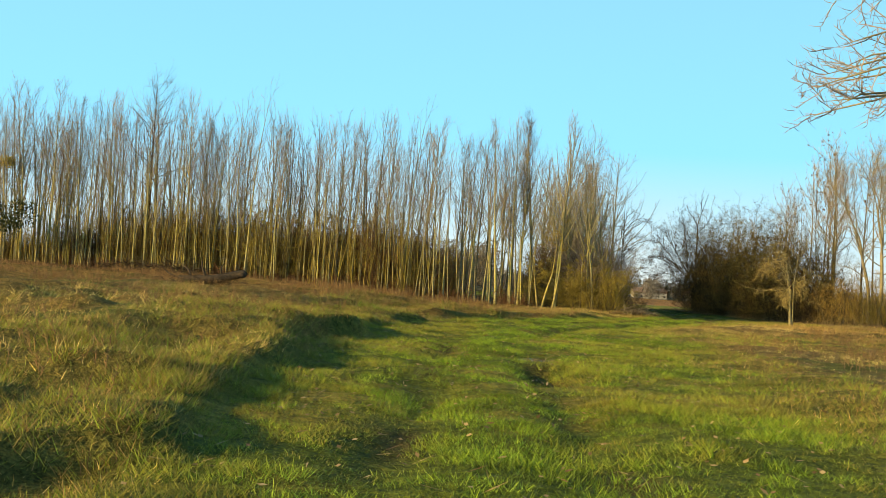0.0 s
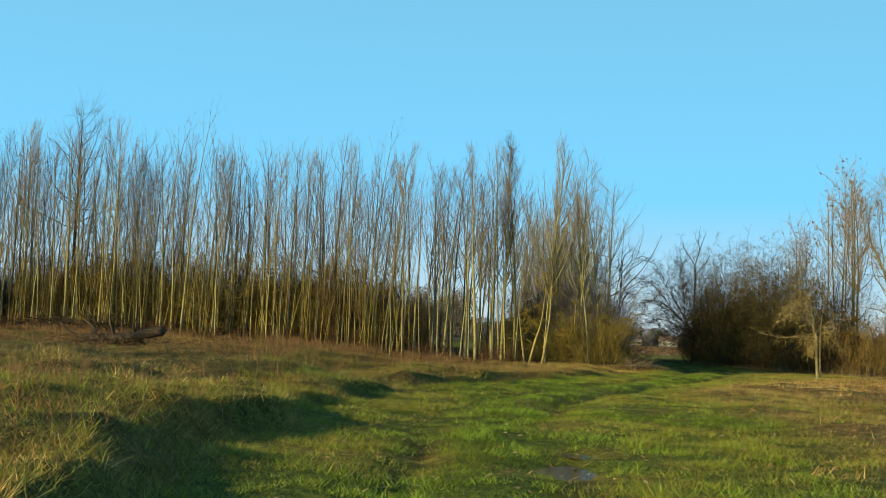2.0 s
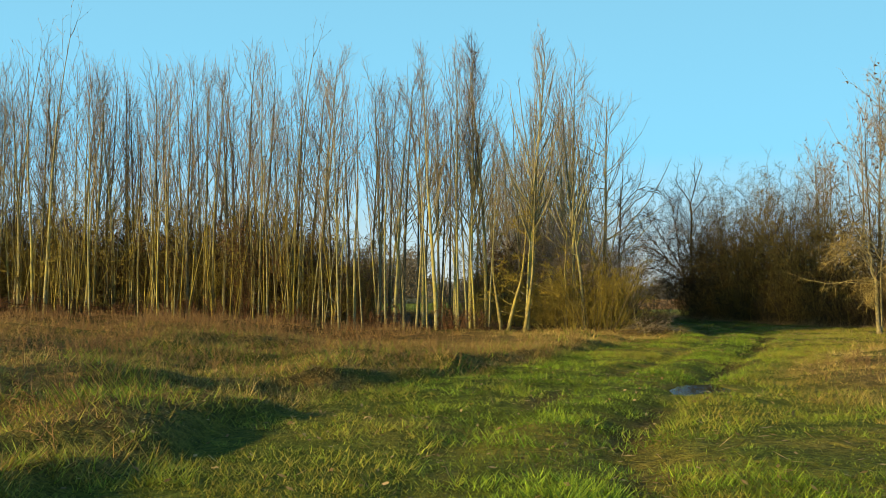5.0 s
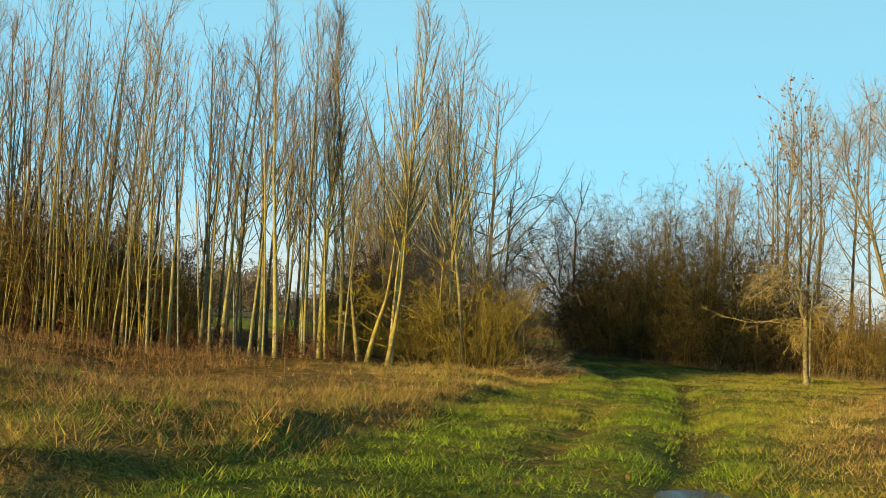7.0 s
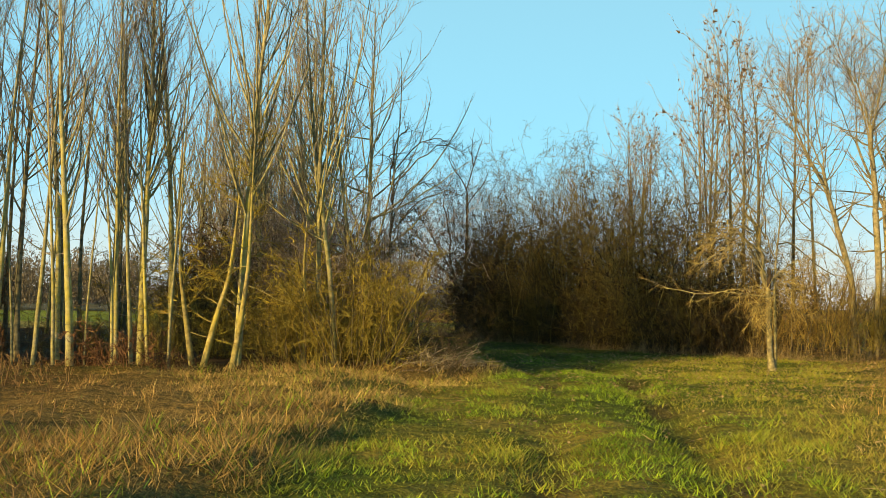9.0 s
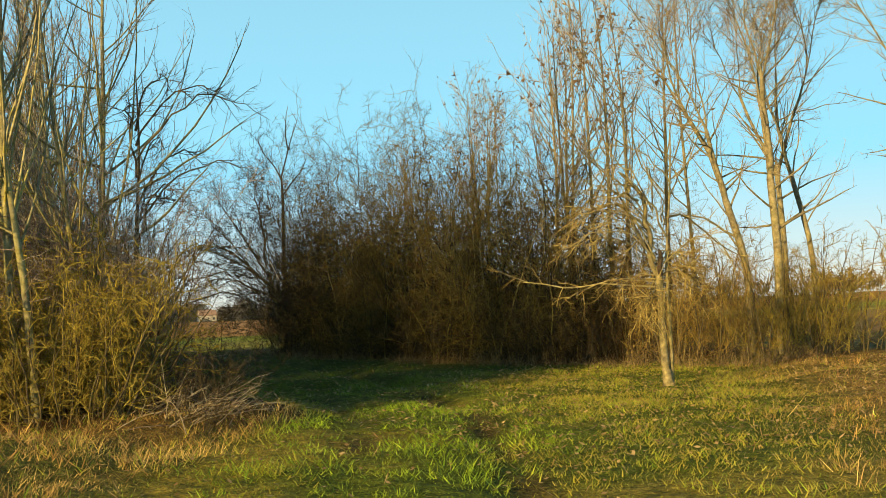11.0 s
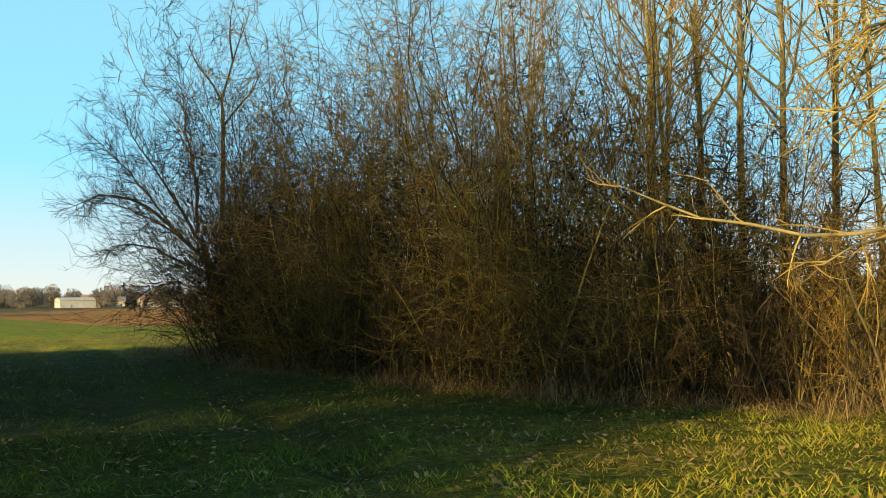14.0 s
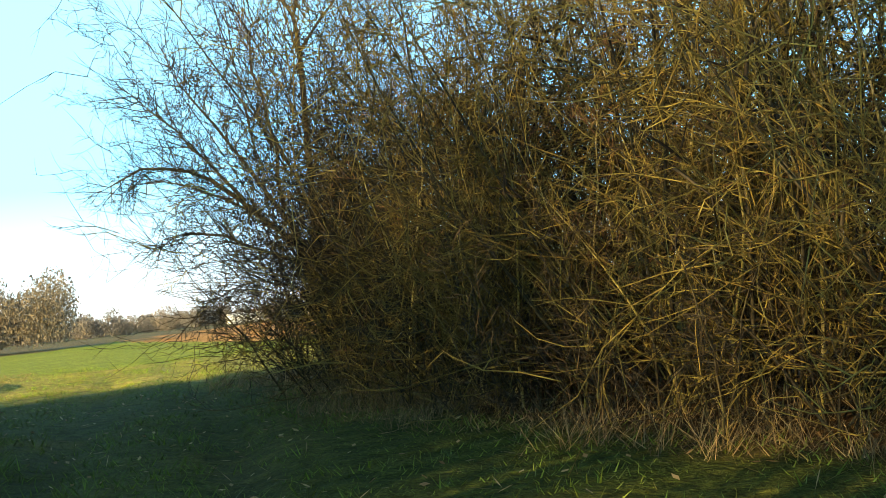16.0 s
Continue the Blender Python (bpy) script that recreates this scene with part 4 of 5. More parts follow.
tall_k = [slim_poplar(601, 9.6, 0.07, name="hedge_tree", bark_m=OLIVE_BARK, twig_m=PALE_TWIG, k1=28, k2=6, k3=2, lo=0.38, ang=36, up=0.12, wob=0.13, long=0.85, label=TREE_R, low=4, apiece=True),
          slim_poplar(602, 10.2, 0.075, name="hedge_tree", bark_m=PALE, twig_m=PALE_TWIG, k1=20, k2=6, k3=2, lo=0.36, ang=40, up=0.10, wob=0.14, long=0.9, stems=2, apart=0.3, label=TREE_R, low=4, apiece=True)]
planted(tall_k, [(24.9, 80.4, 1.0, 1), (26.8, 77.4, 1.36, 1), (25.8, 73.6, 1.22, 0), (28.2, 74.6, 1.4, 1), (25.2, 76.4, 1.2, 1), (26.2, 75.1, 1.32, 0), (25.2, 82.2, 1.0, 1), (24.1, 79, 0.9, 0), (27.4, 79.4, 1.3, 0), (23.4, 84, 0.82, 1)], prng, "trees behind the hedge")
TALL_R = "tall bare tree with a long pale leaning stem above the bushes"
LEANING = [(0, 0, -0.1), (-0.05, 0.05, 3), (-0.45, 0.4, 5.6), (-0.7, 0.65, 8), (-0.75, 0.7, 10.5), (-0.9, 0.9, 14.5)]
UPRIGHT = [(0, 0, -0.1), (0.05, -0.05, 3), (-0.05, 0.05, 6), (-0.1, 0.1, 9), (0.2, -0.1, 12), (0.2, 0, 15)]
for k, (tx, ty, rad, line, th) in enumerate(((26.5, 69.2, 0.11, LEANING, 14.5), (27.0, 68.8, 0.12, UPRIGHT, 15.0), (28.3, 70.0, 0.09, UPRIGHT, 13.0), (28.9, 69.4, 0.08, LEANING, 12.0), (30.2, 66.4, 0.13, UPRIGHT, 15.0), (31.0, 66.0, 0.11, LEANING, 14.0))):
    tt = forked(611 + k, 0.67 * th, rad, twigs=7, slim=2, forks=(2, 2, 2), spread=18, first=[(1.1 * px, 1.1 * py, pz * (0.8 + 0.05 * k)) for px, py, pz in line[:3]], side=7, label=TALL_R, side_len=0.19, fine=1.0)
    tt.matrix_basis = stand(tt, tx, ty, 0)
    tagged(tt, group="tall trees behind the bushes")
LOW = "sunlit low bush with ochre twigs beside rough grass"
low_k = [shrub(620 + i, 2.9 + 0.3 * i, foot=0.8, stems=14, tilt=0.40, k1=8, k2=5, k3=2, name="low_bush", label=LOW, sway=0.10, ang=44, crook=0.18, thick=0.02, twig_m=(MOSSY_TWIG, OCHRE_TWIG)[i], fine=0.95) for i in range(2)]
planted(low_k, [(25.0, 71.0), (26.2, 70.0), (24.4, 70.2), (25.2, 68.9, 0.9), (26.2, 68.2, 0.95), (27.0, 67.4, 0.9), (27.9, 68.6, 0.9), (29.0, 69.0, 0.9), (26.9, 70.2, 1.0), (34.6, 64.6), (33.2, 65.4), (32.2, 63.4, 0.9), (24.8, 72.2, 1.2), (26.0, 72.6, 1.25), (27.2, 71.4, 1.2), (28.6, 71, 1.1), (27.2, 68.4), (28.4, 67.4), (29.5, 65.6, 1.0, 0), (30.3, 65.1, 1.1, 0), (30.2, 66.6, 1.1, 1), (31.2, 64.8, 1.1, 0), (32.6, 64.2), (33.9, 63.6)], prng, "low bushes")


# ---- the old fruit tree ----
def fruit_tree():
    rng = np.random.default_rng(7)
    one = np.ones
    root = tagged(new("fruit_tree"), "old pollarded fruit tree with arching lichened limbs standing in grass", "tree")
    trunk = limb_line([(-0.02, 0, -0.1), (-0.05, 0, 0.4), (-0.07, 0.02, 1.0), (-0.10, 0, 1.7), (-0.11, 0, 2.15), (-0.14, 0, 2.4)], 12)
    part("trunk", tubes("trunk", [(trunk, one(1) * 0.080, one(1) * 0.066, 12)], APPLE), root, "pale furrowed trunk")
    part("root_flare", tubes("root_flare", [(limb_line([(0.05, 0, -0.15), (0.0, 0, 0.1), (-0.05, 0, 0.5)], 6), one(1) * 0.14, one(1) * 0.078, 12)], APPLE), root, "flared trunk foot")
    lead = limb_line([(-0.10, 0, 2.1), (-0.30, 0.05, 2.5), (-0.24, 0, 2.85), (-0.38, 0.05, 3.2), (-0.36, 0, 3.55), (-0.48, 0, 3.85), (-0.75, -0.05, 3.95), (-1.0, -0.1, 4.15)], 17)
    lead[:, 1:] += rng.normal(0, 0.02, lead[:, 1:].shape)
    part("broken_limb", tubes("broken_limb", [(lead, one(1) * 0.055, one(1) * 0.03, 8)], APPLE), root, "crooked lichened limb ending in a dark break")
    side = limb_line([(0.10, 0.02, -0.1), (0.085, -0.02, 0.6), (0.075, -0.02, 1.3), (0.06, 0, 2.0), (0.06, 0, 2.5), (0.16, 0, 3.3), (0.26, 0, 4.2), (0.3, 0, 5.4)], 12)
    part("side_stem", tubes("side_stem", [(side, one(1) * 0.045, one(1) * 0.012, 8)], APPLE), root, "slim second stem fused to the trunk")
    stub = limb_line([(-0.1, 0, 2.1), (-0.16, -0.08, 2.4), (-0.10, -0.10, 2.55), (-0.2, -0.12, 2.7)], 6)
    part("broken_stub", tubes("broken_stub", [(stub, one(1) * 0.06, one(1) * 0.035, 7)], ROTTEN), root, "dark rotten broken stub")
    lines = [([(-0.6, -0.1, 3.6), (-1.0, -0.3, 3.8), (-1.5, -0.5, 3.4), (-1.9, -0.6, 2.8)], 0.04),
             ([(-0.3, 0, 3.0), (-0.6, 0.2, 3.5), (-1.1, 0.3, 3.55), (-1.5, 0.3, 3.4), (-2.0, 0.2, 3.1)], 0.045),
             ([(-0.08, 0.1, 1.95), (-0.8, 0.4, 2.05), (-1.6, 0.9, 1.95), (-2.2, 1.25, 2.1), (-2.85, 1.6, 2.36)], 0.035),
             ([(-0.08, 0.1, 2.05), (-0.9, 0.3, 2.15), (-1.4, 0.55, 1.95), (-1.9, 0.7, 1.75)], 0.03),
             ([(0.16, 0, 3.3), (0.6, 0.1, 3.45), (1.1, 0.2, 3.1), (1.7, 0.2, 2.7), (2.3, 0.3, 2.45)], 0.04),
             ([(0.1, 0, 2.9), (-0.5, -0.2, 3.7), (-1.0, -0.3, 3.9), (-1.9, -0.4, 3.85)], 0.035),
             ([(0.2, 0, 3.7), (0.5, -0.1, 4.3), (0.75, -0.2, 5.0)], 0.028),
             ([(0.22, 0, 4.0), (-0.2, 0.1, 4.5), (-0.7, 0.2, 4.7), (-1.3, 0.3, 4.6)], 0.024),
             ([(0, 0, 2.1), (0.35, -0.2, 2.3), (0.7, -0.3, 2.0), (0.85, -0.4, 1.5)], 0.02),
             ([(0, 0, 2.0), (0.4, -0.1, 1.9), (0.8, -0.1, 1.5), (1.6, 0.1, 1.35)], 0.02),
             ([(-0.1, 0, 2.0), (-0.35, -0.2, 1.9), (-0.3, -0.3, 1.4), (-0.7, -0.4, 1.05)], 0.018),
             ([(0, 0, 3.2), (0.5, 0.6, 3.6), (0.9, 1.2, 3.3), (1.3, 1.8, 2.8)], 0.03),
             ([(-0.1, 0, 2.4), (-0.6, 0.9, 3.0), (-0.6, 1.3, 3.0), (-0.6, 1.8, 2.6)], 0.03),
             ([(0, 0, 2.4), (0.2, -0.8, 2.9), (0.2, -1.4, 2.8), (0.1, -2.0, 2.3)], 0.028)]
    for k in range(12):
        a = math.pi + rng.normal(0, 0.75)
        far, z0 = 1.3 + 1.2 * rng.random(), 2.3 + 1.3 * rng.random()
        c, d, lift = math.cos(a) * far, math.sin(a) * far, 0.5 + 0.5 * rng.random()
        lines.append(([(-0.2, 0, z0), (c * 0.3 - 0.2, d * 0.3, z0 + lift), (c * 0.65 - 0.2, d * 0.65, z0 + lift * 0.9), (c - 0.2, d, z0 + lift * 0.1)], 0.026))
    limbs = []
    for pts, r in lines:
        q = limb_line(pts, 10)
        q[:, 1:] += rng.normal(0, 0.025, q[:, 1:].shape)
        limbs.append((q, one(1) * 0.62 * r, one(1) * 0.2 * r, 6))
    for k in range(16):
        a, z0 = rng.random() * 2 * math.pi, 1.6 + 1.3 * rng.random()
        q = shoots(rng, np.array([[-0.06, 0, z0]]), np.array([[math.cos(a), 0.8 * math.sin(a), 0.5]]), np.array([0.6 + 0.7 * rng.random()]), 9, -0.22, 0.20)
        limbs.append((q, one(1) * 0.014, one(1) * 0.005, 5))
    for q in limbs:
        part("limb", tubes("limb", [q], APPLE), root)
    parts2, parts3 = [], []
    for k, q in enumerate(limbs):
        count = 8 if k in (2, 3) else 11
        P2, D2, f2, w2 = sprout(rng, q[0], count, 0.2, 1.0, radians(46), 0.4)
        b2 = shoots(rng, P2, D2, 0.8 * (1.15 - 0.75 * f2) * (0.4 + 0.9 * rng.random(len(f2))), 5, -0.03, 0.13)
        P3, D3, f3, w3 = sprout(rng, b2, 4, 0.15, 0.95, radians(44), 0.4)
        parts2.append(b2), parts3.append(shoots(rng, P3, D3, 0.22 * (0.4 + rng.random(len(f3))), 2, 0.03, 0.18))
    b2, b3 = np.concatenate(parts2), np.concatenate(parts3)
    part("crown", tubes("crown", [(b2, 0.0075 * one(len(b2)), 0.003 * one(len(b2)), 4), (b3, 0.0035 * one(len(b3)), 0.002 * one(len(b3)), 3)], APPLE_TWIG), root)
    root.matrix_basis = stand(root, 20.15, 64.2, 0)


fruit_tree()

# ---- the wide tree beside the start ----
def wide_tree():
    """A spreading tree: level boughs that dip and turn up in knobbly shoots."""
    rng = np.random.default_rng(23)
    one = np.ones
    root = tagged(new("wide_tree"), "wide bare tree with long dipping boughs and knobbly upturned shoots", "tree")
    part("trunk", tubes("trunk", [(limb_line([(0, 0, -0.1), (0.05, 0, 1.5), (0, 0.05, 3), (-0.1, 0, 5), (0, 0, 8.2)], 12), one(1) * 0.2, one(1) * 0.03, 9)], PALE), root)
    qs = []
    for k in range(34):
        a = math.pi + rng.normal(0, 0.45) if k < 24 else rng.random() * 2 * math.pi
        z0 = 2.9 + 4.4 * (k % 12) / 12
        reach = (4.8 - 0.25 * (z0 - 2.9)) * (0.85 + 0.2 * rng.random())
        c, d = math.cos(a), math.sin(a)
        lift = 0.9 + 0.5 * rng.random()
        q = limb_line([(0, 0, z0), (c * reach * 0.3, d * reach * 0.3, z0 + lift), (c * reach * 0.65, d * reach * 0.65, z0 + lift * 1.1), (c * reach, d * reach, z0 + lift * 0.6)], 11)
        q[:, 2:] += rng.normal(0, 0.035, q[:, 2:].shape)
        part("limb", tubes("limb", [(q, one(1) * 0.034, one(1) * 0.008, 5)], PALE), root)
        qs.append(q)
    qs = np.concatenate(qs)
    P2, D2, f2, w2 = sprout(rng, qs, 20, 0.25, 1.0, radians(44), 0.35)
    b2 = shoots(rng, P2, D2, (1.0 - 0.55 * f2) * (0.5 + 0.7 * rng.random(len(f2))), 5, 0.02, 0.16)
    P3, D3, f3, w3 = sprout(rng, b2, 8, 0.1, 1.0, radians(48), 0.35)
    b3 = shoots(rng, P3, D3, 0.16 * (0.5 + rng.random(len(f3))), 2, 0.25, 0.15)
    part("crown", tubes("crown", [(b2, 0.008 * one(len(f2)), 0.004 * one(len(f2)), 4), (b3, 0.0045 * one(len(f3)), 0.003 * one(len(f3)), 3)], POPLAR_TWIG), root)
    root.matrix_basis = stand(root, 8.6, 13.4, 0)


wide_tree()

# ---- the hedge end: a dead snag and an overhanging bough ----
def arching_tree():
    """A small tree in the wood's corner whose thin boughs arch out over the track and droop."""
    rng = np.random.default_rng(29)
    one = np.ones
    # the corner's shade is put into its dark bark and twigs
    root = tagged(new("arching_tree"), "thin dark bare tree with boughs arching out over the track", "tree")
    part("trunk", tubes("trunk", [(limb_line([(0, 0, -0.1), (0.1, 0, 1.5), (0.05, 0.05, 2.8), (0.15, 0, 4.4), (0.1, 0, 6.0)], 12), one(1) * 0.06, one(1) * 0.012, 7)], SHADY), root)
    qs = []
    for k in range(15):
        a, z0 = rng.normal(0.0, 0.75), 0.9 + 4.2 * k / 15
        far = (2.5 - 0.12 * z0) * (0.7 + 0.45 * rng.random())
        lift = 0.7 + 0.6 * rng.random()
        c, d = math.cos(a) * far, math.sin(a) * far
        q = limb_line([(0.08, 0, z0), (0.35 * c, 0.35 * d, z0 + 0.7 * lift), (0.7 * c, 0.7 * d, z0 + lift), (c, d, z0 + 0.75 * lift)], 10)
        q[:, 1:] += rng.normal(0, 0.03, q[:, 1:].shape)
        part("limb", tubes("limb", [(q, one(1) * 0.022, one(1) * 0.006, 5)], SHADY), root)
        qs.append(q)
    qs = np.concatenate(qs)
    P2, D2, f2, w2 = sprout(rng, qs, 16, 0.2, 1.0, radians(42), 0.35)
    b2 = shoots(rng, P2, D2, (0.95 - 0.45 * f2) * (0.5 + 0.7 * rng.random(len(f2))), 5, 0.03, 0.14)
    P3, D3, f3, w3 = sprout(rng, b2, 5, 0.15, 1.0, radians(42), 0.35)
    b3 = shoots(rng, P3, D3, 0.24 * (0.4 + rng.random(len(f3))), 2, 0.05, 0.15)
    part("crown", tubes("crown", [(b2, 0.0065 * one(len(f2)), 0.003 * one(len(f2)), 4), (b3, 0.004 * one(len(f3)), 0.002 * one(len(f3)), 3)], SHADY_TWIG), root)
    root.matrix_basis = stand(root, 10.6, 66.8)


arching_tree()


def snag():
    rng = np.random.default_rng(9)
    one = np.ones
    root = tagged(new("dead_snag"), "dead forked stem standing bare above the hedge", "tree")
    t = limb_line([(0, 0, -0.1), (0.05, 0, 2), (0, 0, 4), (0.05, 0, 6.0), (-0.02, 0, 7.2)], 10)
    part("trunk", tubes("trunk", [(t, one(1) * 0.09, one(1) * 0.045, 7)], HEDGE_BARK), root)
    for pts in ([(0, 0, 7.0), (0.25, 0, 7.9), (0.45, 0, 8.6), (0.75, 0, 9.4)], [(0, 0, 6.9), (-0.3, 0, 7.5), (-0.7, 0.1, 7.9), (-0.95, 0.1, 8.6)], [(0.3, 0, 8.1), (0.2, 0, 8.7), (0.25, 0, 9.5)], [(0, 0, 6.2), (0.5, 0, 6.9), (0.9, 0, 7.3), (1.1, 0, 8.0)]):
        q = limb_line(pts, 8)
        P2, D2, f2, w2 = sprout(rng, q, 6, 0.3, 0.95, radians(35), 0.3)
        b2 = shoots(rng, P2, D2, 0.5 * (0.5 + rng.random(6)), 3, 0.05, 0.1)
        limb = part("limb", tubes("limb", [(q, one(1) * 0.036, one(1) * 0.010, 5)], HEDGE_BARK), root)
        for k in range(6):
            part("twig", tubes("twig", [(b2[k:k + 1], 0.014 * one(1), 0.005 * one(1), 4)], SHADY), limb)
    root.matrix_basis = stand(root, 20.2, 89.4)
    root2 = tagged(new("hedge_tree"), "low dark tree with arching boughs hanging out past the hedge end", "tree")
    part("trunk", tubes("trunk", [(limb_line([(0.6, -0.3, -0.1), (0.3, -0.2, 1.2), (0, 0, 2.4), (-0.2, 0, 3.4)], 8), one(1) * 0.14, one(1) * 0.07, 7)], SHADY), root2)
    qs = []
    for pts, r in (([(0, 0, 2.6), (-0.9, 0, 3.7), (-1.7, 0, 4.3), (-2.3, 0.1, 4.4), (-3.0, 0.1, 4.0)], 0.06), ([(-0.1, 0, 3.0), (-0.7, 0.1, 4.3), (-1.3, 0.1, 5.4), (-1.8, 0, 6.4)], 0.05),
                   ([(0, 0, 2.2), (-0.8, -0.1, 2.7), (-1.5, -0.2, 3.1), (-2.2, -0.2, 2.9)], 0.045), ([(0, 0, 1.7), (-0.6, 0, 2.0), (-1.2, 0, 1.9), (-1.6, 0, 1.4)], 0.03),
                   ([(-0.2, 0, 3.4), (-0.3, 0, 5), (-0.5, 0.2, 6.5), (-0.4, 0.2, 7.3)], 0.05), ([(-0.8, 0, 3.6), (-1.5, -0.2, 4.7), (-2.0, -0.3, 5.3), (-2.4, -0.4, 5.9)], 0.035),
                   ([(0, 0, 2.5), (-0.8, 0.6, 3.6), (-1.4, 1.0, 4.0), (-2.2, 1.3, 4.3)], 0.045)):
        q = limb_line([(1.28 * px, py, pz) for px, py, pz in pts], 9)
        q[:, 1:] += rng.normal(0, 0.03, q[:, 1:].shape)
        part("limb", tubes("limb", [(q, one(1) * r, one(1) * 0.25 * r, 5)], SHADY), root2)
        qs.append(q)
    qs = np.concatenate(qs)
    P2, D2, f2, w2 = sprout(rng, qs, 26, 0.12, 1.0, radians(44), 0.35)
    L2 = (1.5 - 0.8 * f2) * (0.5 + 0.7 * rng.random(len(f2)))
    b2 = shoots(rng, P2, D2, L2, 5, 0.05, 0.13)
    P3, D3, f3, w3 = sprout(rng, b2, 8, 0.1, 0.97, radians(42), 0.35)
    b3 = shoots(rng, P3, D3, 0.5 * (0.4 + rng.random(len(f3))), 3, 0.08, 0.15)
    P4, D4, f4, w4 = sprout(rng, b3, 3, 0.2, 0.9, radians(42), 0.35)
    b4 = shoots(rng, P4, D4, 0.2 * (0.4 + rng.random(len(f4))), 1, 0.08, 0.15)
    part("crown", tubes("crown", [(b2, 0.012 * one(len(f2)), 0.004 * one(len(f2)), 4), (b3, 0.006 * one(len(f3)), 0.0025 * one(len(f3)), 3), (b4, 0.004 * one(len(f4)), 0.002 * one(len(f4)), 3)], SHADY_TWIG), root2)
    root2.matrix_basis = stand(root2, 20.1, 90.6)


snag()


# ---- fallen timber and brambles ----
def fallen_log():
    rng = np.random.default_rng(13)
    one = np.ones
    root = tagged(new("fallen_log"), "dark rotting fallen log with broken limbs lying in the grass", "log")
    part("trunk", tubes("trunk", [(limb_line([(-2.2, 0, 0.25), (-1, 0.1, 0.3), (0.3, 0, 0.45), (1.4, -0.1, 0.75), (1.9, -0.1, 0.8)], 10), one(1) * 0.26, one(1) * 0.2, 9)], ROTTEN), root)
    for pts in ([(-1.5, 0, 0.4), (-1.8, 0.1, 0.9), (-2.3, 0.1, 1.1)], [(-0.6, 0, 0.4), (-0.9, 0, 1.0), (-1.0, 0.1, 1.5)], [(0.4, 0, 0.5), (0.3, -0.2, 1.0), (0.6, -0.2, 1.3)], [(-2.0, 0, 0.3), (-2.8, 0, 0.5), (-3.4, 0, 0.9)]):
        part("limb", tubes("limb", [(limb_line(pts, 6), one(1) * 0.07, one(1) * 0.02, 6)], ROTTEN), root)
    root.matrix_basis = stand(root, -9.3, 46.4, -20, 0.8)


fallen_log()


def brush_heap(x, y, seed, scale=1.0):
    """Dark cut brushwood thrown in a heap."""
    rng = np.random.default_rng(seed)
    one = np.ones
    n = 90
    root = tagged(new("brush_heap"), "heap of dark cut brushwood in the rough grass", "brushwood")
    P = np.c_[rng.normal(0, 1.1, n), rng.normal(0, 0.5, n), 0.05 + 0.4 * rng.random(n)]
    a = rng.random(n) * 2 * np.pi
    D = np.c_[np.cos(a), np.sin(a), rng.normal(0.2, 0.3, n)]
    c = shoots(rng, P, D, 0.8 + 0.9 * rng.random(n), 5, -0.03, 0.12)
    P3, D3, f3, w3 = sprout(rng, c, 6, 0.2, 0.95, radians(45), 0.4)
    b3 = shoots(rng, P3, D3, 0.35 * (0.4 + rng.random(len(f3))), 2, 0.0, 0.15)
    tagged(part("brushwood", tubes("brushwood", [(c, 0.016 * one(n), 0.008 * one(n), 4), (b3, 0.009 * one(len(f3)), 0.004 * one(len(f3)), 3)], ROTTEN), root), kind="stuff")
    root.matrix_basis = stand(root, x, y, 0, scale)


brush_heap(-15.6, 65.6, 61)
brush_heap(-9.9, 46.6, 63, 0.75)
brush_heap(-19.0, 66.6, 62)


def bramble_heap():
    rng = np.random.default_rng(17)
    one = np.ones
    root = tagged(new("bramble_heap"), "heap of bleached dry bramble canes at the track's edge", "brambles")
    n = 60
    P = np.c_[rng.normal(0, 0.5, n), rng.normal(0, 0.8, n), np.full(n, -0.05)]
    a = rng.normal(0.1, 0.9, n)
    D = np.c_[np.cos(a), np.sin(a) * 0.7, 0.35 + 0.6 * rng.random(n)]
    c = shoots(rng, P, D, 0.6 + 0.75 * rng.random(n), 7, -0.07, 0.08)
    tagged(part("cane_tangle", tubes("cane_tangle", [(c, 0.008 * one(n), 0.003 * one(n), 4)], PALE_TWIG), root), kind="stuff")
    P3, D3, f3, w3 = sprout(rng, c, 5, 0.2, 0.95, radians(45), 0.4)
    b3 = shoots(rng, P3, D3, 0.25 * (0.4 + rng.random(len(f3))), 2, -0.03, 0.15)
    part("crown", tubes("crown", [(b3, 0.004 * one(len(f3)), 0.002 * one(len(f3)), 3)], PALE_TWIG), root)
    root.matrix_basis = stand(root, 10.7, 63.1)


bramble_heap()

# ---- evergreen scraps ----
def leaf_cloud(P, size, tint_a, tint_b, rng):
    n = len(P)
    tri = P[:, None, :] + rng.normal(0, size, (n, 3, 3))
    t = blend(tint_a, tint_b, rng.random(n))
    return mesh_arrays("foliage", tri.reshape(-1, 3), np.arange(3 * n), np.full(n, 3), LEAF, np.repeat(t, 3, 0))


def ball(rng, n, rx, rz, hollow=0.4):
    v = unit(rng.normal(0, 1, (n, 3))) * (hollow + (1 - hollow) * rng.random((n, 1)))
    return v * (rx, rx, rz)


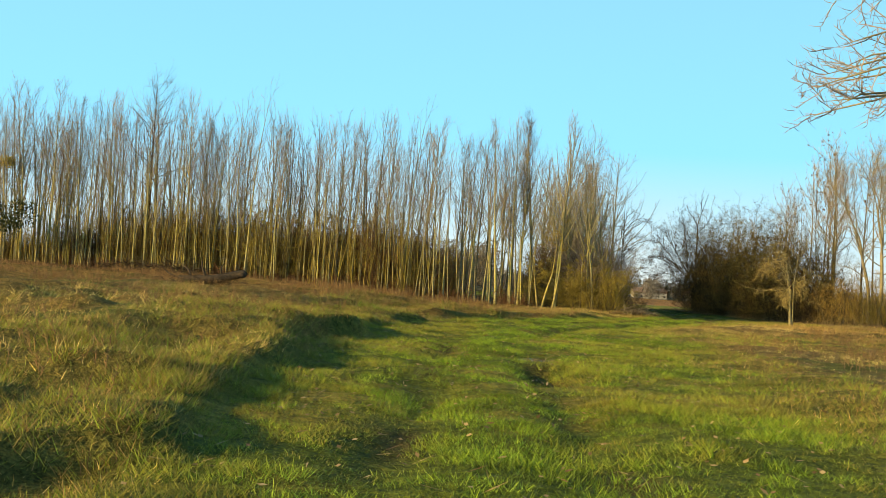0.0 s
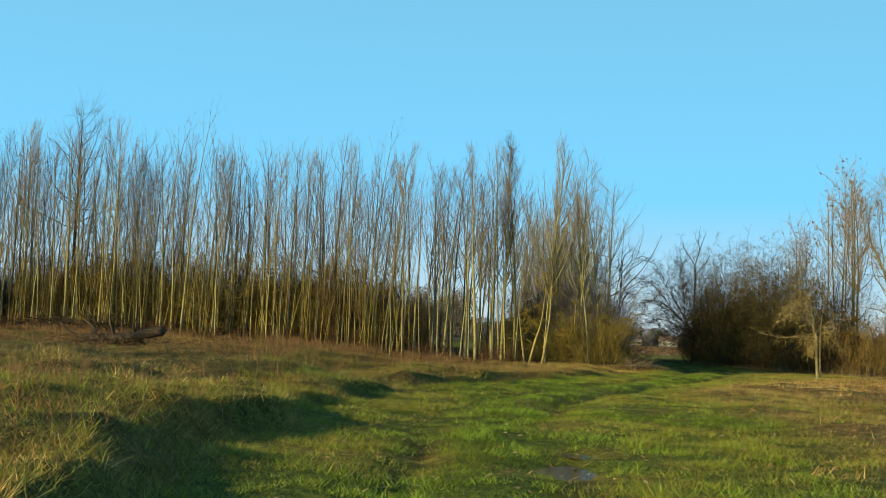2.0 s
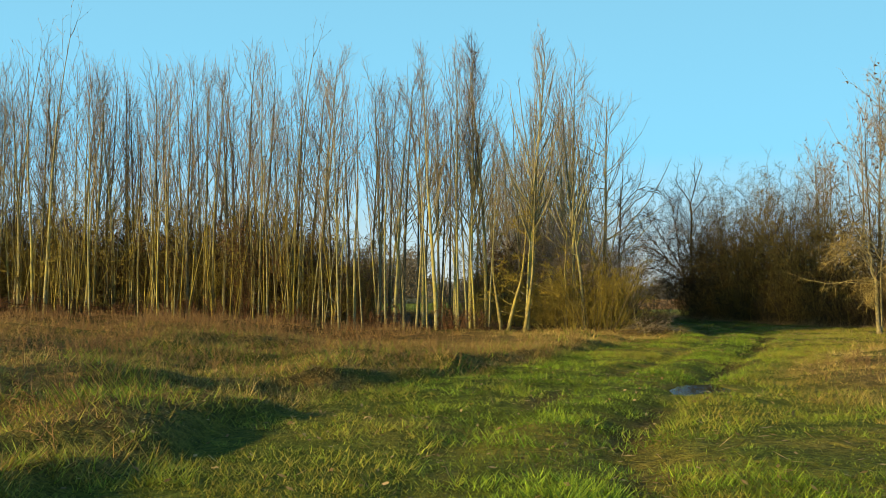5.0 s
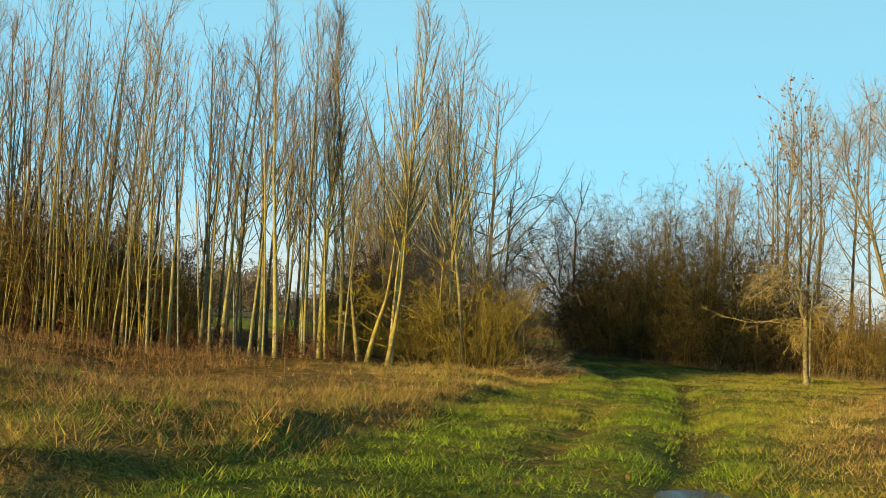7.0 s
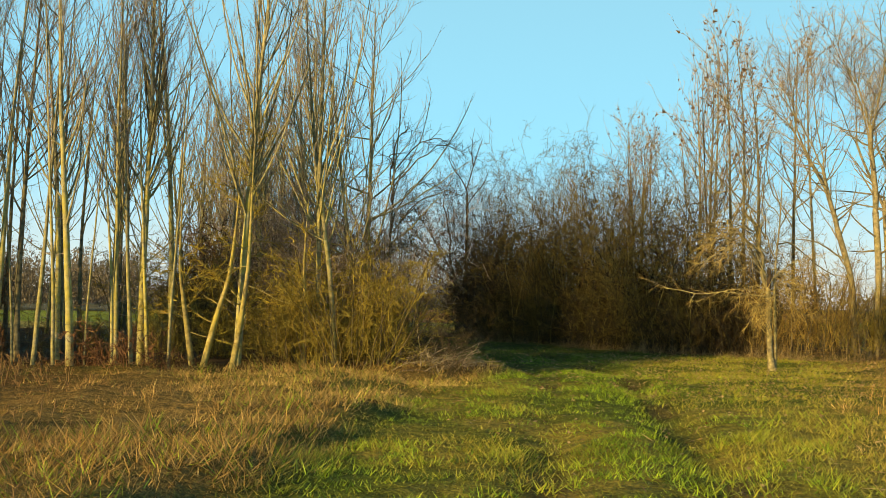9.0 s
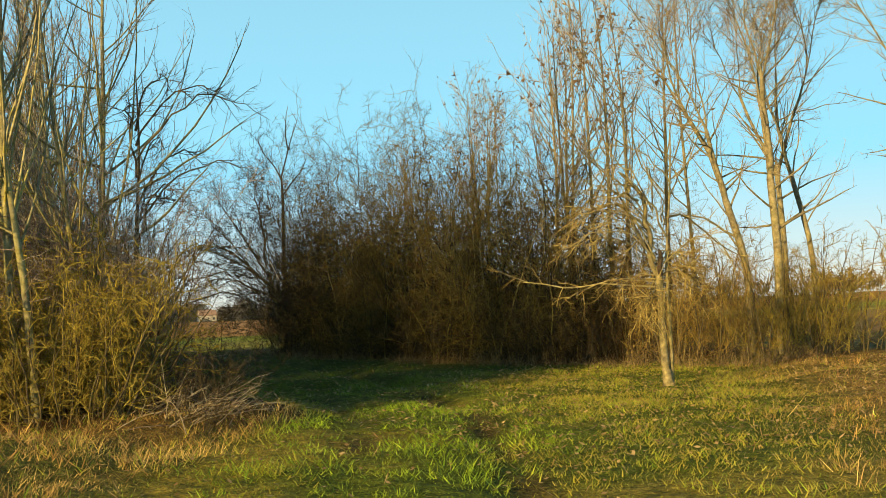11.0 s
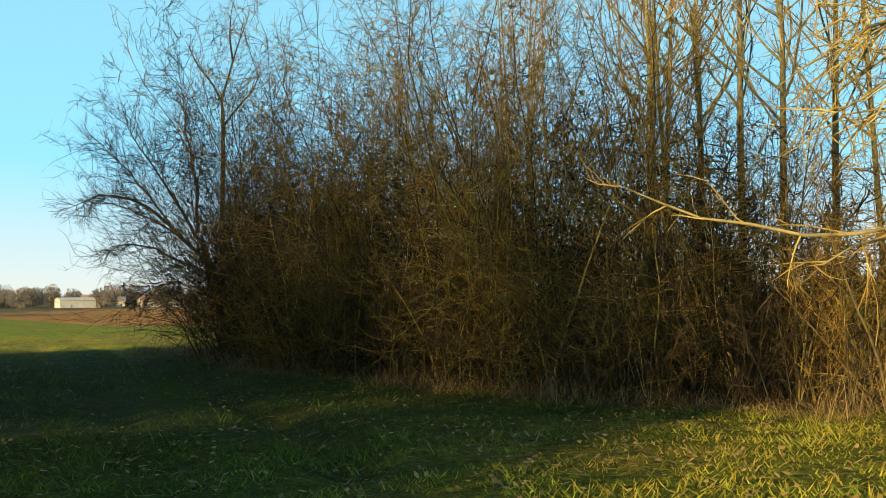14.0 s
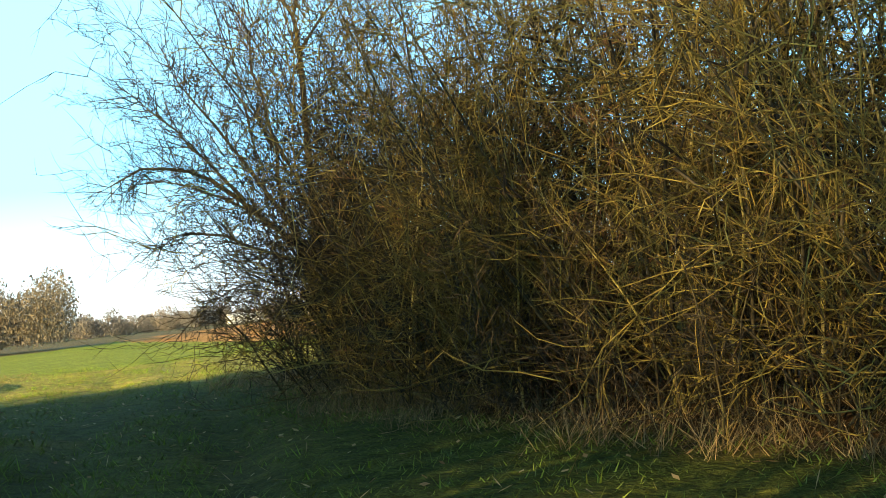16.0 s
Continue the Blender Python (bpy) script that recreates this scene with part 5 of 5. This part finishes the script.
def ivy_bush(x, y, seed):
    rng = np.random.default_rng(seed)
    b = shrub(seed, 4.2, stems=8, k1=6, k2=4, k3=2, name="ivy_bush", label="dark ivy-grown bush at the edge of the wood")
    lumps = np.concatenate([ball(rng, 420, 0.8 + 0.4 * rng.random(), 0.6) + (rng.normal(0, 0.9), rng.normal(0, 0.5), 0.9 + 2.6 * rng.random()) for i in range(7)])
    part("foliage", leaf_cloud(lumps, 0.055, (0.025, 0.035, 0.012), (0.06, 0.07, 0.02), rng), b, "dark ivy leaves")
    b.matrix_basis = stand(b, x, y)


ivy_bush(-27.0, 67.0, 801)
mrng = np.random.default_rng(31)
mistletoe = new("mistletoe", leaf_cloud(ball(mrng, 900, 0.55, 0.45, 0.2), 0.05, (0.34, 0.27, 0.04), (0.50, 0.38, 0.06), mrng))
mistletoe.location = (-27.6, 70.0, 7.0)
tagged(mistletoe, "round yellow-green mistletoe clump in a bare tree", "mistletoe")
host = poplar(803, 10.2, 0.09, name="poplar_tree", label="slim bare poplar that bears a mistletoe clump", k1=14, k2=6)
host.matrix_basis = stand(host, -27.6, 70.0)

# clinging dead leaves on the trees behind the hedge
lrng = np.random.default_rng(37)
for ob in [o for o in bpy.data.objects if o.name.startswith("hedge_tree") and not o.parent and o.get("group")]:
    crown = [c for c in ob.children if c.name.startswith("crown")][0].data
    tips = np.empty(len(crown.vertices) * 3, np.float32)
    crown.vertices.foreach_get("co", tips)
    tips = tips.reshape(-1, 3)
    tips = tips[tips[:, 2] > 5.5]
    pick = tips[lrng.integers(0, len(tips), 170)]
    part("foliage", leaf_cloud(pick - (0, 0, 0.06), 0.045, (0.13, 0.08, 0.04), (0.24, 0.15, 0.08), lrng), ob, "clinging brown dead leaves")

# ---- distance ----
def puffs(name, centres, sizes_, count, tint_a, tint_b, size, label, seed):
    """Far woods: crowns of many small leaf-sized scraps."""
    rng = np.random.default_rng(seed)
    P, T = [], []
    for (cx, cy, cz), (rx, rz) in zip(centres, sizes_):
        v = rng.normal(0, 1, (count, 3))
        v = unit(v) * (rng.random((count, 1)) ** 0.4)
        P.append(v * (rx, rx, rz) + (cx, cy, cz))
        T.append(blend(tint_a, tint_b, np.full(count, rng.random())) * (0.7 + 0.6 * rng.random((count, 1))))
    P, T = np.concatenate(P), np.concatenate(T)
    n = len(P)
    tri = P[:, None, :] + rng.normal(0, size, (n, 3, 3)) * (1, 1, 1.5)
    ob = new(name, mesh_arrays(name, tri.reshape(-1, 3), np.arange(3 * n), np.full(n, 3), LEAF, np.repeat(T, 3, 0)))
    return tagged(ob, label, "woods", kind="stuff")


drng = np.random.default_rng(5)
cs, ss = [], []
for i in range(150):
    x = -70 + 560 * i / 150 + drng.normal(0, 3)
    y = 880 + drng.normal(0, 45)
    h = 9 + 9 * drng.random()
    cs.append((x, y, float(height(x, y)) + h * 0.5)), ss.append((6 + 4 * drng.random(), h * 0.55))
puffs("far_woods", cs, ss, 1000, (0.15, 0.135, 0.12), (0.22, 0.19, 0.16), 0.40, "hazy brown belt of bare trees round the village", 6)
cs, ss = [], []
for i in range(60):
    x, y = -32 + 42 * drng.random(), 216 + 24 * drng.random()
    h = 7.5 + 3 * drng.random()
    cs.append((x, y, float(height(x, y)) + h * 0.55)), ss.append((2.0 + 1.2 * drng.random(), h * 0.48))
puffs("spinney", cs, ss, 1300, (0.14, 0.115, 0.085), (0.22, 0.185, 0.135), 0.11, "grey-brown spinney of bare trees out in the fields", 7)
cs, ss = [], []
for i in range(120):
    x = 90 + 130 * drng.random()
    y = 120 + 90 * drng.random()
    h = 2.4 + 2.0 * drng.random()
    cs.append((x + 40, y, float(height(x + 40, y)) + h * 0.5)), ss.append((2.2, h * 0.5))
puffs("far_hedge", cs, ss, 200, (0.16, 0.12, 0.07), (0.26, 0.19, 0.09), 0.2, "brown bare hedge at the far side of the ploughed field", 8)


def conifer(x, y, h, seed):
    """A dark spruce: tiers of drooping sprays."""
    rng = np.random.default_rng(seed)
    root = tagged(new("conifer"), "dark green spruce standing among the village houses", "tree", group="village conifers")
    one = np.ones
    part("trunk", tubes("trunk", [(limb_line([(0, 0, -0.2), (0, 0, h * 0.5), (0, 0, h)], 5), one(1) * 0.2, one(1) * 0.03, 6)], SHADY), root)
    n = 500
    f = rng.random(n)
    r = (1 - f) * 0.24 * h * (0.4 + 0.6 * rng.random(n)) + 0.1
    a = rng.random(n) * 2 * np.pi
    C = np.c_[r * np.cos(a), r * np.sin(a), h * (0.08 + 0.92 * f)]
    tri = C[:, None] + rng.normal(0, 0.28, (n, 3, 3))
    t = np.tile((0.03, 0.05, 0.03), (n, 1)) * (0.7 + 0.6 * rng.random((n, 1)))
    part("crown", mesh_arrays("crown", tri.reshape(-1, 3), np.arange(3 * n), np.full(n, 3), LEAF, np.repeat(t, 3, 0)), root)
    root.matrix_basis = stand(root, x, y)


PLASTER = plain("pale_plaster", (0.46, 0.40, 0.32), (0.58, 0.52, 0.43), 0.6)
TILE = plain("clay_tiles", (0.27, 0.17, 0.125), (0.36, 0.23, 0.17), 1.5)
SLATE = plain("slate_roof", (0.16, 0.16, 0.17), (0.25, 0.25, 0.26), 1.5, 0.6)
SHEET = plain("pale_sheeting", (0.45, 0.45, 0.42), (0.55, 0.55, 0.52), 0.4, 0.5)
PANE = plain("window_glass", (0.04, 0.05, 0.06), (0.06, 0.07, 0.08), 1.0, 0.1)


def box_mesh(name, x0, x1, y0, y1, z0, z1, material):
    bm = bmesh.new()
    bmesh.ops.create_cube(bm, size=1.0, matrix=Matrix.Translation(((x0 + x1) / 2, (y0 + y1) / 2, (z0 + z1) / 2)) @ Matrix.Diagonal((x1 - x0, y1 - y0, z1 - z0, 1)))
    me = bpy.data.meshes.new(name)
    bm.to_mesh(me)
    bm.free()
    me.materials.append(material)
    return me


def house(x, y, w, d, h, rise_, turn, walls, roofing, label, name="house", windows=3, chimney=True):
    """A gabled house: walls, overhanging roof, windows, a door, a chimney."""
    root = tagged(new(name), label, "house")
    a, b = w / 2, d / 2
    v = [(-a, -b, -1), (a, -b, -1), (a, b, -1), (-a, b, -1), (-a, -b, h), (a, -b, h), (a, b, h), (-a, b, h), (-a, 0, h + rise_), (a, 0, h + rise_)]
    part("wall", mesh_of("wall", v, [(0, 1, 5, 4), (2, 3, 7, 6), (1, 2, 6, 9, 5), (3, 0, 4, 8, 7)], walls), root)
    o, k = 0.4, 0.25
    s = rise_ / b
    v = []
    for ex in (-a - o, a + o):
        for yy, zz in ((-b - o, h - o * s + 0.05), (0, h + rise_ + 0.05), (b + o, h - o * s + 0.05)):
            v += [(ex, yy, zz), (ex, yy, zz + k)]
    f = [(1, 3, 9, 7), (3, 5, 11, 9), (0, 6, 8, 2), (2, 8, 10, 4), (0, 1, 7, 6), (4, 10, 11, 5), (0, 2, 3, 1), (2, 4, 5, 3), (6, 7, 9, 8), (8, 9, 11, 10)]
    part("roof", mesh_of("roof", v, f, roofing), root)
    for i in range(windows):
        wx = -a + w * (i + 0.5) / windows
        part("window", box_mesh("window", wx - 0.55, wx + 0.55, -b - 0.05, -b + 0.1, 1.0, 2.3, PANE), root)
    part("door", box_mesh("door", -a + w * 0.30, -a + w * 0.30 + 0.9, -b - 0.06, -b + 0.1, -0.2, 2.05, SLATE), root)
    if chimney:
        part("chimney", box_mesh("chimney", a * 0.5, a * 0.5 + 0.7, -0.4, 0.4, h + rise_ * 0.6, h + rise_ + 1.0, TILE), root)
    root.matrix_basis = pose(x, y, float(height(x, y)) + 0.1, 0, 0, turn)


WHITE_HOUSE, BARN = "small rendered village house with a clay tile roof", "long pale metal barn at the field's far side"
house(96, 800, 22, 14, 4.6, 1.6, 8, SHEET, SHEET, BARN, "barn", 0, False)
house(122, 815, 14, 10, 4.5, 2.5, -10, PLASTER, SLATE, "small rendered village house with a slate roof")
for hx, hy, hw, ht, hr in ((140, 790, 12, 4.0, 3.2), (158, 820, 13, 4.5, 3.4), (176, 780, 11, 3.8, 3.0), (112, 850, 12, 5.0, 3.5)):
    house(hx, hy, hw, 9, ht, hr, 15 * math.sin(hx), PLASTER, TILE, WHITE_HOUSE)
for k, (hx, hy, hh) in enumerate(((132, 840, 17), (150, 845, 14), (168, 835, 15), (185, 850, 18), (210, 840, 13))):
    conifer(hx, hy, hh, 60 + k)


# ---- grass ----
def scatter(rng, n, x0, x1, y0, y1):
    return np.c_[x0 + (x1 - x0) * rng.random(n), y0 + (y1 - y0) * rng.random(n)]


def masks(P):
    """How far a place is in the mown track, in the left and right meadow, in the wood or the hedge."""
    x, y = P[:, 0], P[:, 1]
    left = step(-0.15, 0.5, left_edge(x, y) - x)
    right = step(-1.0, 1.5, x - np.interp(y, RIGHT_Y, RIGHT_X) + 1.6 * (ripple(x, y, 2.5, 40) - 0.5))
    wood = step(-0.5, 1.5, y - wood_edge(x)) * (x < 12.4)
    hedge = (x > np.interp(y, (66, 69.5, 73, 77, 81, 86, 95), (27, 23.6, 22.3, 20.7, 19.7, 19.3, 19.0)))
    hedge = hedge * (y > 66)
    return left, right, wood, hedge.astype(float)


def tints(rng, n, a, b, spread=0.25):
    t = blend(a, b, rng.random(n))
    return t * (1 + spread * rng.normal(0, 1, (n, 1))).clip(0.4, 1.8)


GREEN_A, GREEN_B, YELLOW = (0.07, 0.14, 0.013), (0.20, 0.265, 0.026), (0.36, 0.31, 0.05)
STRAW_A, STRAW_B, RUST = (0.40, 0.27, 0.075), (0.58, 0.43, 0.17), (0.24, 0.11, 0.035)


def track_sward():
    rng = np.random.default_rng(70)
    P = np.concatenate((scatter(rng, 170000, -5, 5.5, 5.5, 15), scatter(rng, 220000, -6, 7.5, 14, 32), scatter(rng, 210000, -4, 12, 30, 52), scatter(rng, 190000, 5, 26, 50, 72), scatter(rng, 45000, 12, 22, 70, 97), scatter(rng, 35000, 8, 34, 94, 112)))
    left, right, wood, hedge = masks(P)
    keep = rng.random(len(P)) > np.maximum.reduce((left * 0.45, right * 0.45, wood, hedge * 0.8))
    mid = np.interp(P[:, 1], MID_Y, MID_X)
    rut = np.minimum(np.abs(P[:, 0] - mid - 0.95), np.abs(P[:, 0] - mid + 0.95))
    keep &= (rut > 0.22) | (rng.random(len(P)) < 0.55)
    for px, py, rad in PUDDLES:
        keep &= ((P[:, 0] - px) ** 2 + ((P[:, 1] - py) / 1.6) ** 2 > (rad * 1.12) ** 2) | (rng.random(len(P)) < 0.05)
    P = P[keep]
    n = len(P)
    lush = ripple(P[:, 0], P[:, 1], 1.3, 60) * 0.5 + ripple(P[:, 0], P[:, 1], 0.45, 61) * 0.5
    tuft = ripple(P[:, 0], P[:, 1], 0.32, 64) * 0.6 + ripple(P[:, 0], P[:, 1], 0.8, 65) * 0.4
    H = 0.03 + 0.09 * step(0.35, 0.8, lush) + 0.07 * step(0.45, 0.7, tuft) + 0.05 * rng.random(n) ** 2
    H = H * (1 + 0.7 * left[keep])
    c = tints(rng, n, GREEN_A, GREEN_B, 0.42) * (0.75 + 0.75 * step(0.3, 0.7, tuft))[:, None]
    dry = step(0.40, 0.68, ripple(P[:, 0], P[:, 1], 2.6, 62) * 0.55 + 0.45 * ripple(P[:, 0], P[:, 1], 0.5, 63) + rng.normal(0, 0.08, n))
    side = P[:, 0] - np.interp(P[:, 1], MID_Y, MID_X)
    dry = np.maximum.reduce((dry * 0.6 * step(0.2, 1.3, np.abs(side)), 0.72 * step(1.4, 3.2, side + 2 * (lush - 0.5)) * (P[:, 1] > 38), 0.45 * step(1.2, 2.4, -side + 2 * (lush - 0.5)) * (P[:, 1] < 34)))
    c = blend(c, tints(rng, n, YELLOW, STRAW_A), dry * (rng.random(n) < 0.8))
    # blades tinted darker green for the shade lying beside the hedge
    shade_tint = step(67, 71, P[:, 1] - 0.25 * (P[:, 0] - 14)) * (1 - step(92, 97, P[:, 1]))
    c = blend(c, tints(rng, n, (0.045, 0.10, 0.014), (0.11, 0.165, 0.022), 0.4), 0.85 * shade_tint)
    rough = np.maximum(left, right)[keep]
    c = blend(c, tints(rng, n, (0.20, 0.115, 0.042), (0.42, 0.28, 0.10)), rough * (rng.random(n) < 0.78 - 0.44 * (1 - step(36, 47, P[:, 1]))))
    weeds = step(-12, -4, P[:, 1] - wood_edge(P[:, 0])) * left[keep] * (1 - step(1, 5, P[:, 0]))
    c = blend(c, tints(rng, n, (0.17, 0.085, 0.03), (0.28, 0.16, 0.06)), weeds * (rng.random(n) < 0.85))
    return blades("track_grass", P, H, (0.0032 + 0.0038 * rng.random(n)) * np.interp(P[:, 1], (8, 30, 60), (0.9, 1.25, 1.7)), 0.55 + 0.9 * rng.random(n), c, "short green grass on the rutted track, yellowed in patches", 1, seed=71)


def meadow():
    """Tussocks: blades fan out from each tuft, the wind laying them one way."""
    rng = np.random.default_rng(80)
    C = np.concatenate((scatter(rng, 4800, -9, -1, 5, 34), scatter(rng, 5200, -10, 6, 30, 52), scatter(rng, 5000, -18, 13, 48, 64), scatter(rng, 2200, -60, -9, 30, 75),
                        scatter(rng, 4200, 3, 11, 6, 40), scatter(rng, 2800, 10, 20, 14, 38), scatter(rng, 5200, 8, 22, 36, 60), scatter(rng, 3000, 20, 40, 48, 69), scatter(rng, 3600, 18, 27, 66, 92)))
    left, right, wood, hedge = masks(C)
    x, y = C[:, 0], C[:, 1]
    foot = np.interp(y, (66, 69.5, 73, 77, 81, 86, 95), (27, 23.6, 22.3, 20.7, 19.7, 19.3, 19.0))
    front = ((x > foot - 0.7 - 0.5 * ripple(y, 0 * y, 1.5, 99)) & (x < foot + 0.8) & (y > 66.5)).astype(float)
    want = np.maximum(left, right * 0.85) * (1 - wood * 0.6) * (1 - hedge) + front * 0.9
    keep = (rng.random(len(C)) < want) & (y < 93.5)
    C = C[keep]
    x, y, right, front = C[:, 0], C[:, 1], right[keep], front[keep]
    m = len(C)
    near_wood = step(-20, -10.0, y - wood_edge(x)) * (x < 12.4)
    size = 0.5 * ripple(x, y, 3.5, 91) + 0.5 * rng.random(m)
    TH = 0.11 + 0.27 * size + 0.05 * near_wood - 0.07 * right * (y < 60) + 0.2 * front
    lush = step(0.50, 0.68, ripple(x, y, 2.2, 94) * 0.5 + ripple(x, y, 6, 95) * 0.5) * (1 - near_wood * 0.5)
    lane = step(-1.0, 0.5, 2.2 - np.abs(y - 45.2 + 0.15 * x)) * step(-9, -4, x) * (1 - step(3, 6, x))
    lush = np.maximum(lush, 0.85 * lane) * (1 - front)
    verge = step(-7, -3, x) * (1 - step(30, 40, y)) * (x < 0)
    lush = np.maximum(lush, 0.55 * verge * step(0.3, 0.6, ripple(x, y, 1.5, 96)))
    TH = TH * (1 - 0.45 * lush) * (1 - 0.25 * verge)
    knoll = ripple(x, y, 1.1, 97) * 0.6 + ripple(x, y, 2.6, 98) * 0.4
    TH = TH * (0.45 + 1.1 * step(0.3, 0.7, knoll)) * (1 - 0.42 * step(40, 46, y) * (x < 12)) * (1 - 0.25 * (1 - step(20, 34, y)))
    rust = np.clip(near_wood * 0.95 + 0.75 * right * step(0.25, 0.55, ripple(x, y, 4, 92)) + 0.45 * step(0.5, 0.75, ripple(x, y, 5, 93)), 0, 0.9) * (1 - 0.85 * step(3, 7, x) * (x < 13) * (y > 44))
    wind = rng.normal(0.4, 0.8, m)
    per = 18
    who = np.repeat(np.arange(m), per)
    n = len(who)
    a = rng.random(n) * 2 * np.pi
    off = np.abs(rng.normal(0, 0.13, n)) * (0.7 + TH[who])
    P = C[who] + np.c_[np.cos(a), np.sin(a)] * off[:, None]
    H = TH[who] * (0.45 + 0.75 * rng.random(n))
    lean = np.abs(rng.normal(0.6, 0.42, n)) + 1.5 * off + 0.6 * (rng.random(n) < 0.35 + 0.35 * (1 - step(24, 44, y[who])))
    az = np.where(rng.random(n) < 0.45, wind[who], a + rng.normal(0, 0.5, n))
    c = tints(rng, n, STRAW_A, STRAW_B, 0.22)
    own = ((0.55 + 0.95 * rng.random(m)) * (1.5 - 0.6 * step(20, 46, y)) * (1 + 0.35 * step(4, 7, x) * step(42, 47, y)))[who][:, None]
    c = blend(c, tints(rng, n, RUST, (0.34, 0.18, 0.065)), rust[who] * (rng.random(n) < 0.85))
    g = rng.random(n) < 0.11 + 0.5 * lush[who] + 0.34 * (1 - step(38, 48, y[who]))
    c[g] = tints(rng, int(g.sum()), (0.08, 0.12, 0.018), (0.21, 0.21, 0.04))
    # dead greyish grass at the hedge foot, darkened further for its shade
    c = blend(c, tints(rng, n, (0.09, 0.06, 0.036), (0.21, 0.15, 0.085)), 0.85 * front[who]) * own
    W = (0.0024 + 0.003 * rng.random(n)) * np.interp(P[:, 1], (10, 60), (0.9, 0.8))
    tall = (H > 0.24) & (rng.random(n) < 0.7)
    blades("meadow_grass", P[tall], H[tall], W[tall], lean[tall], c[tall], "tall dead straw-coloured meadow grass in tussocks", 2, 0.55, seed=81, az=az[tall])
    low = ~tall
    blades("rough_grass", P[low], H[low] * 1.1, W[low] * 1.3, lean[low] + 0.15, c[low], "short matted straw and green grass between the tussocks", 1, seed=82, az=az[low])


def dead_weeds():
    """Dead docks and willowherb: upright rusty stalks with short side sprays and seed heads."""
    rng = np.random.default_rng(85)
    C = np.concatenate((scatter(rng, 13000, -22, 11, 42.5, 65), scatter(rng, 1500, -55, -18, 52, 78), scatter(rng, 1500, -9, -2, 8, 46), scatter(rng, 2600, 5, 20, 18, 58)))
    left, right, wood, hedge = masks(C)
    x, y = C[:, 0], C[:, 1]
    clump = ripple(x, y, 2.4, 86) * 0.55 + ripple(x, y, 0.9, 87) * 0.45
    keep = (rng.random(len(C)) < step(0.40, 0.62, clump) * np.maximum(left, right * step(0, 2.5, x - np.interp(y, RIGHT_Y, RIGHT_X))) * (1 - 0.5 * wood)) & ((x < left_edge(x, y) - 1.0) | (right > 0.5)) & ((x < 3.5 - 2.5 * rng.random(len(C))) | (right > 0.5))
    C, clump = C[keep], clump[keep]
    m = len(C)
    z = height(C[:, 0], C[:, 1]) - 0.03
    L = (0.18 + 0.32 * step(0.4, 0.8, clump)) * (0.5 + 0.7 * rng.random(m))
    s = shoots(rng, np.c_[C, z], np.c_[rng.normal(0, 0.3, (m, 2)), np.ones(m)], L, 3, -0.03, 0.16)
    P2, D2, f2, w2 = sprout(rng, s, 8, 0.25, 1.0, radians(50), 0.4)
    b2 = shoots(rng, P2, D2, 0.09 * (0.4 + rng.random(len(f2))), 1, 0.1, 0.1)
    one = np.ones
    me = tubes("dead_weeds", [(s, 0.004 * one(m), 0.003 * one(m), 3), (b2, 0.0065 * one(len(f2)), 0.003 * one(len(f2)), 3)], WEED)
    return tagged(new("dead_weeds", me), "rusty brown dead weed stalks among the rough grass", "weeds", kind="stuff")


WEED = plain("dead_weed_stalks", (0.095, 0.05, 0.02), (0.29, 0.17, 0.068), 1.7, 0.9)
track_sward()
meadow()
dead_weeds()


def litter():
    """Fallen leaves and bits of straw on the short grass."""
    rng = np.random.default_rng(95)
    P = np.concatenate((scatter(rng, 5500, 13, 27, 56, 72), scatter(rng, 1000, 12, 22, 70, 90), scatter(rng, 2500, -2, 8, 6, 45), scatter(rng, 1200, 8, 20, 45, 62)))
    left, right, wood, hedge = masks(P)
    P = P[(wood < 0.5)]
    n = len(P)
    z = height(P[:, 0], P[:, 1]) + 0.03 + 0.04 * rng.random(n)
    a = rng.random(n) * 2 * np.pi
    long = np.where(rng.random(n) < 0.4, 0.10, 0.035) * (0.6 + 0.8 * rng.random(n))
    wide = np.where(long > 0.055, 0.006, 0.022)
    d, e = np.c_[np.cos(a), np.sin(a), rng.normal(0, 0.3, n)], np.c_[-np.sin(a), np.cos(a), rng.normal(0, 0.3, n)]
    c = np.c_[P, z]
    v = np.stack((c - d * long[:, None], c + e * wide[:, None], c + d * long[:, None], c - e * wide[:, None]), 1).reshape(-1, 3)
    t = blend((0.20, 0.11, 0.05), (0.50, 0.36, 0.18), rng.random(n))
    ob = new("leaf_litter", mesh_arrays("leaf_litter", v, np.arange(4 * n), np.full(n, 4), LEAF, np.repeat(t, 4, 0)))
    return tagged(ob, "scattered fallen leaves and straw on the grass", "leaf litter", kind="stuff")


litter()
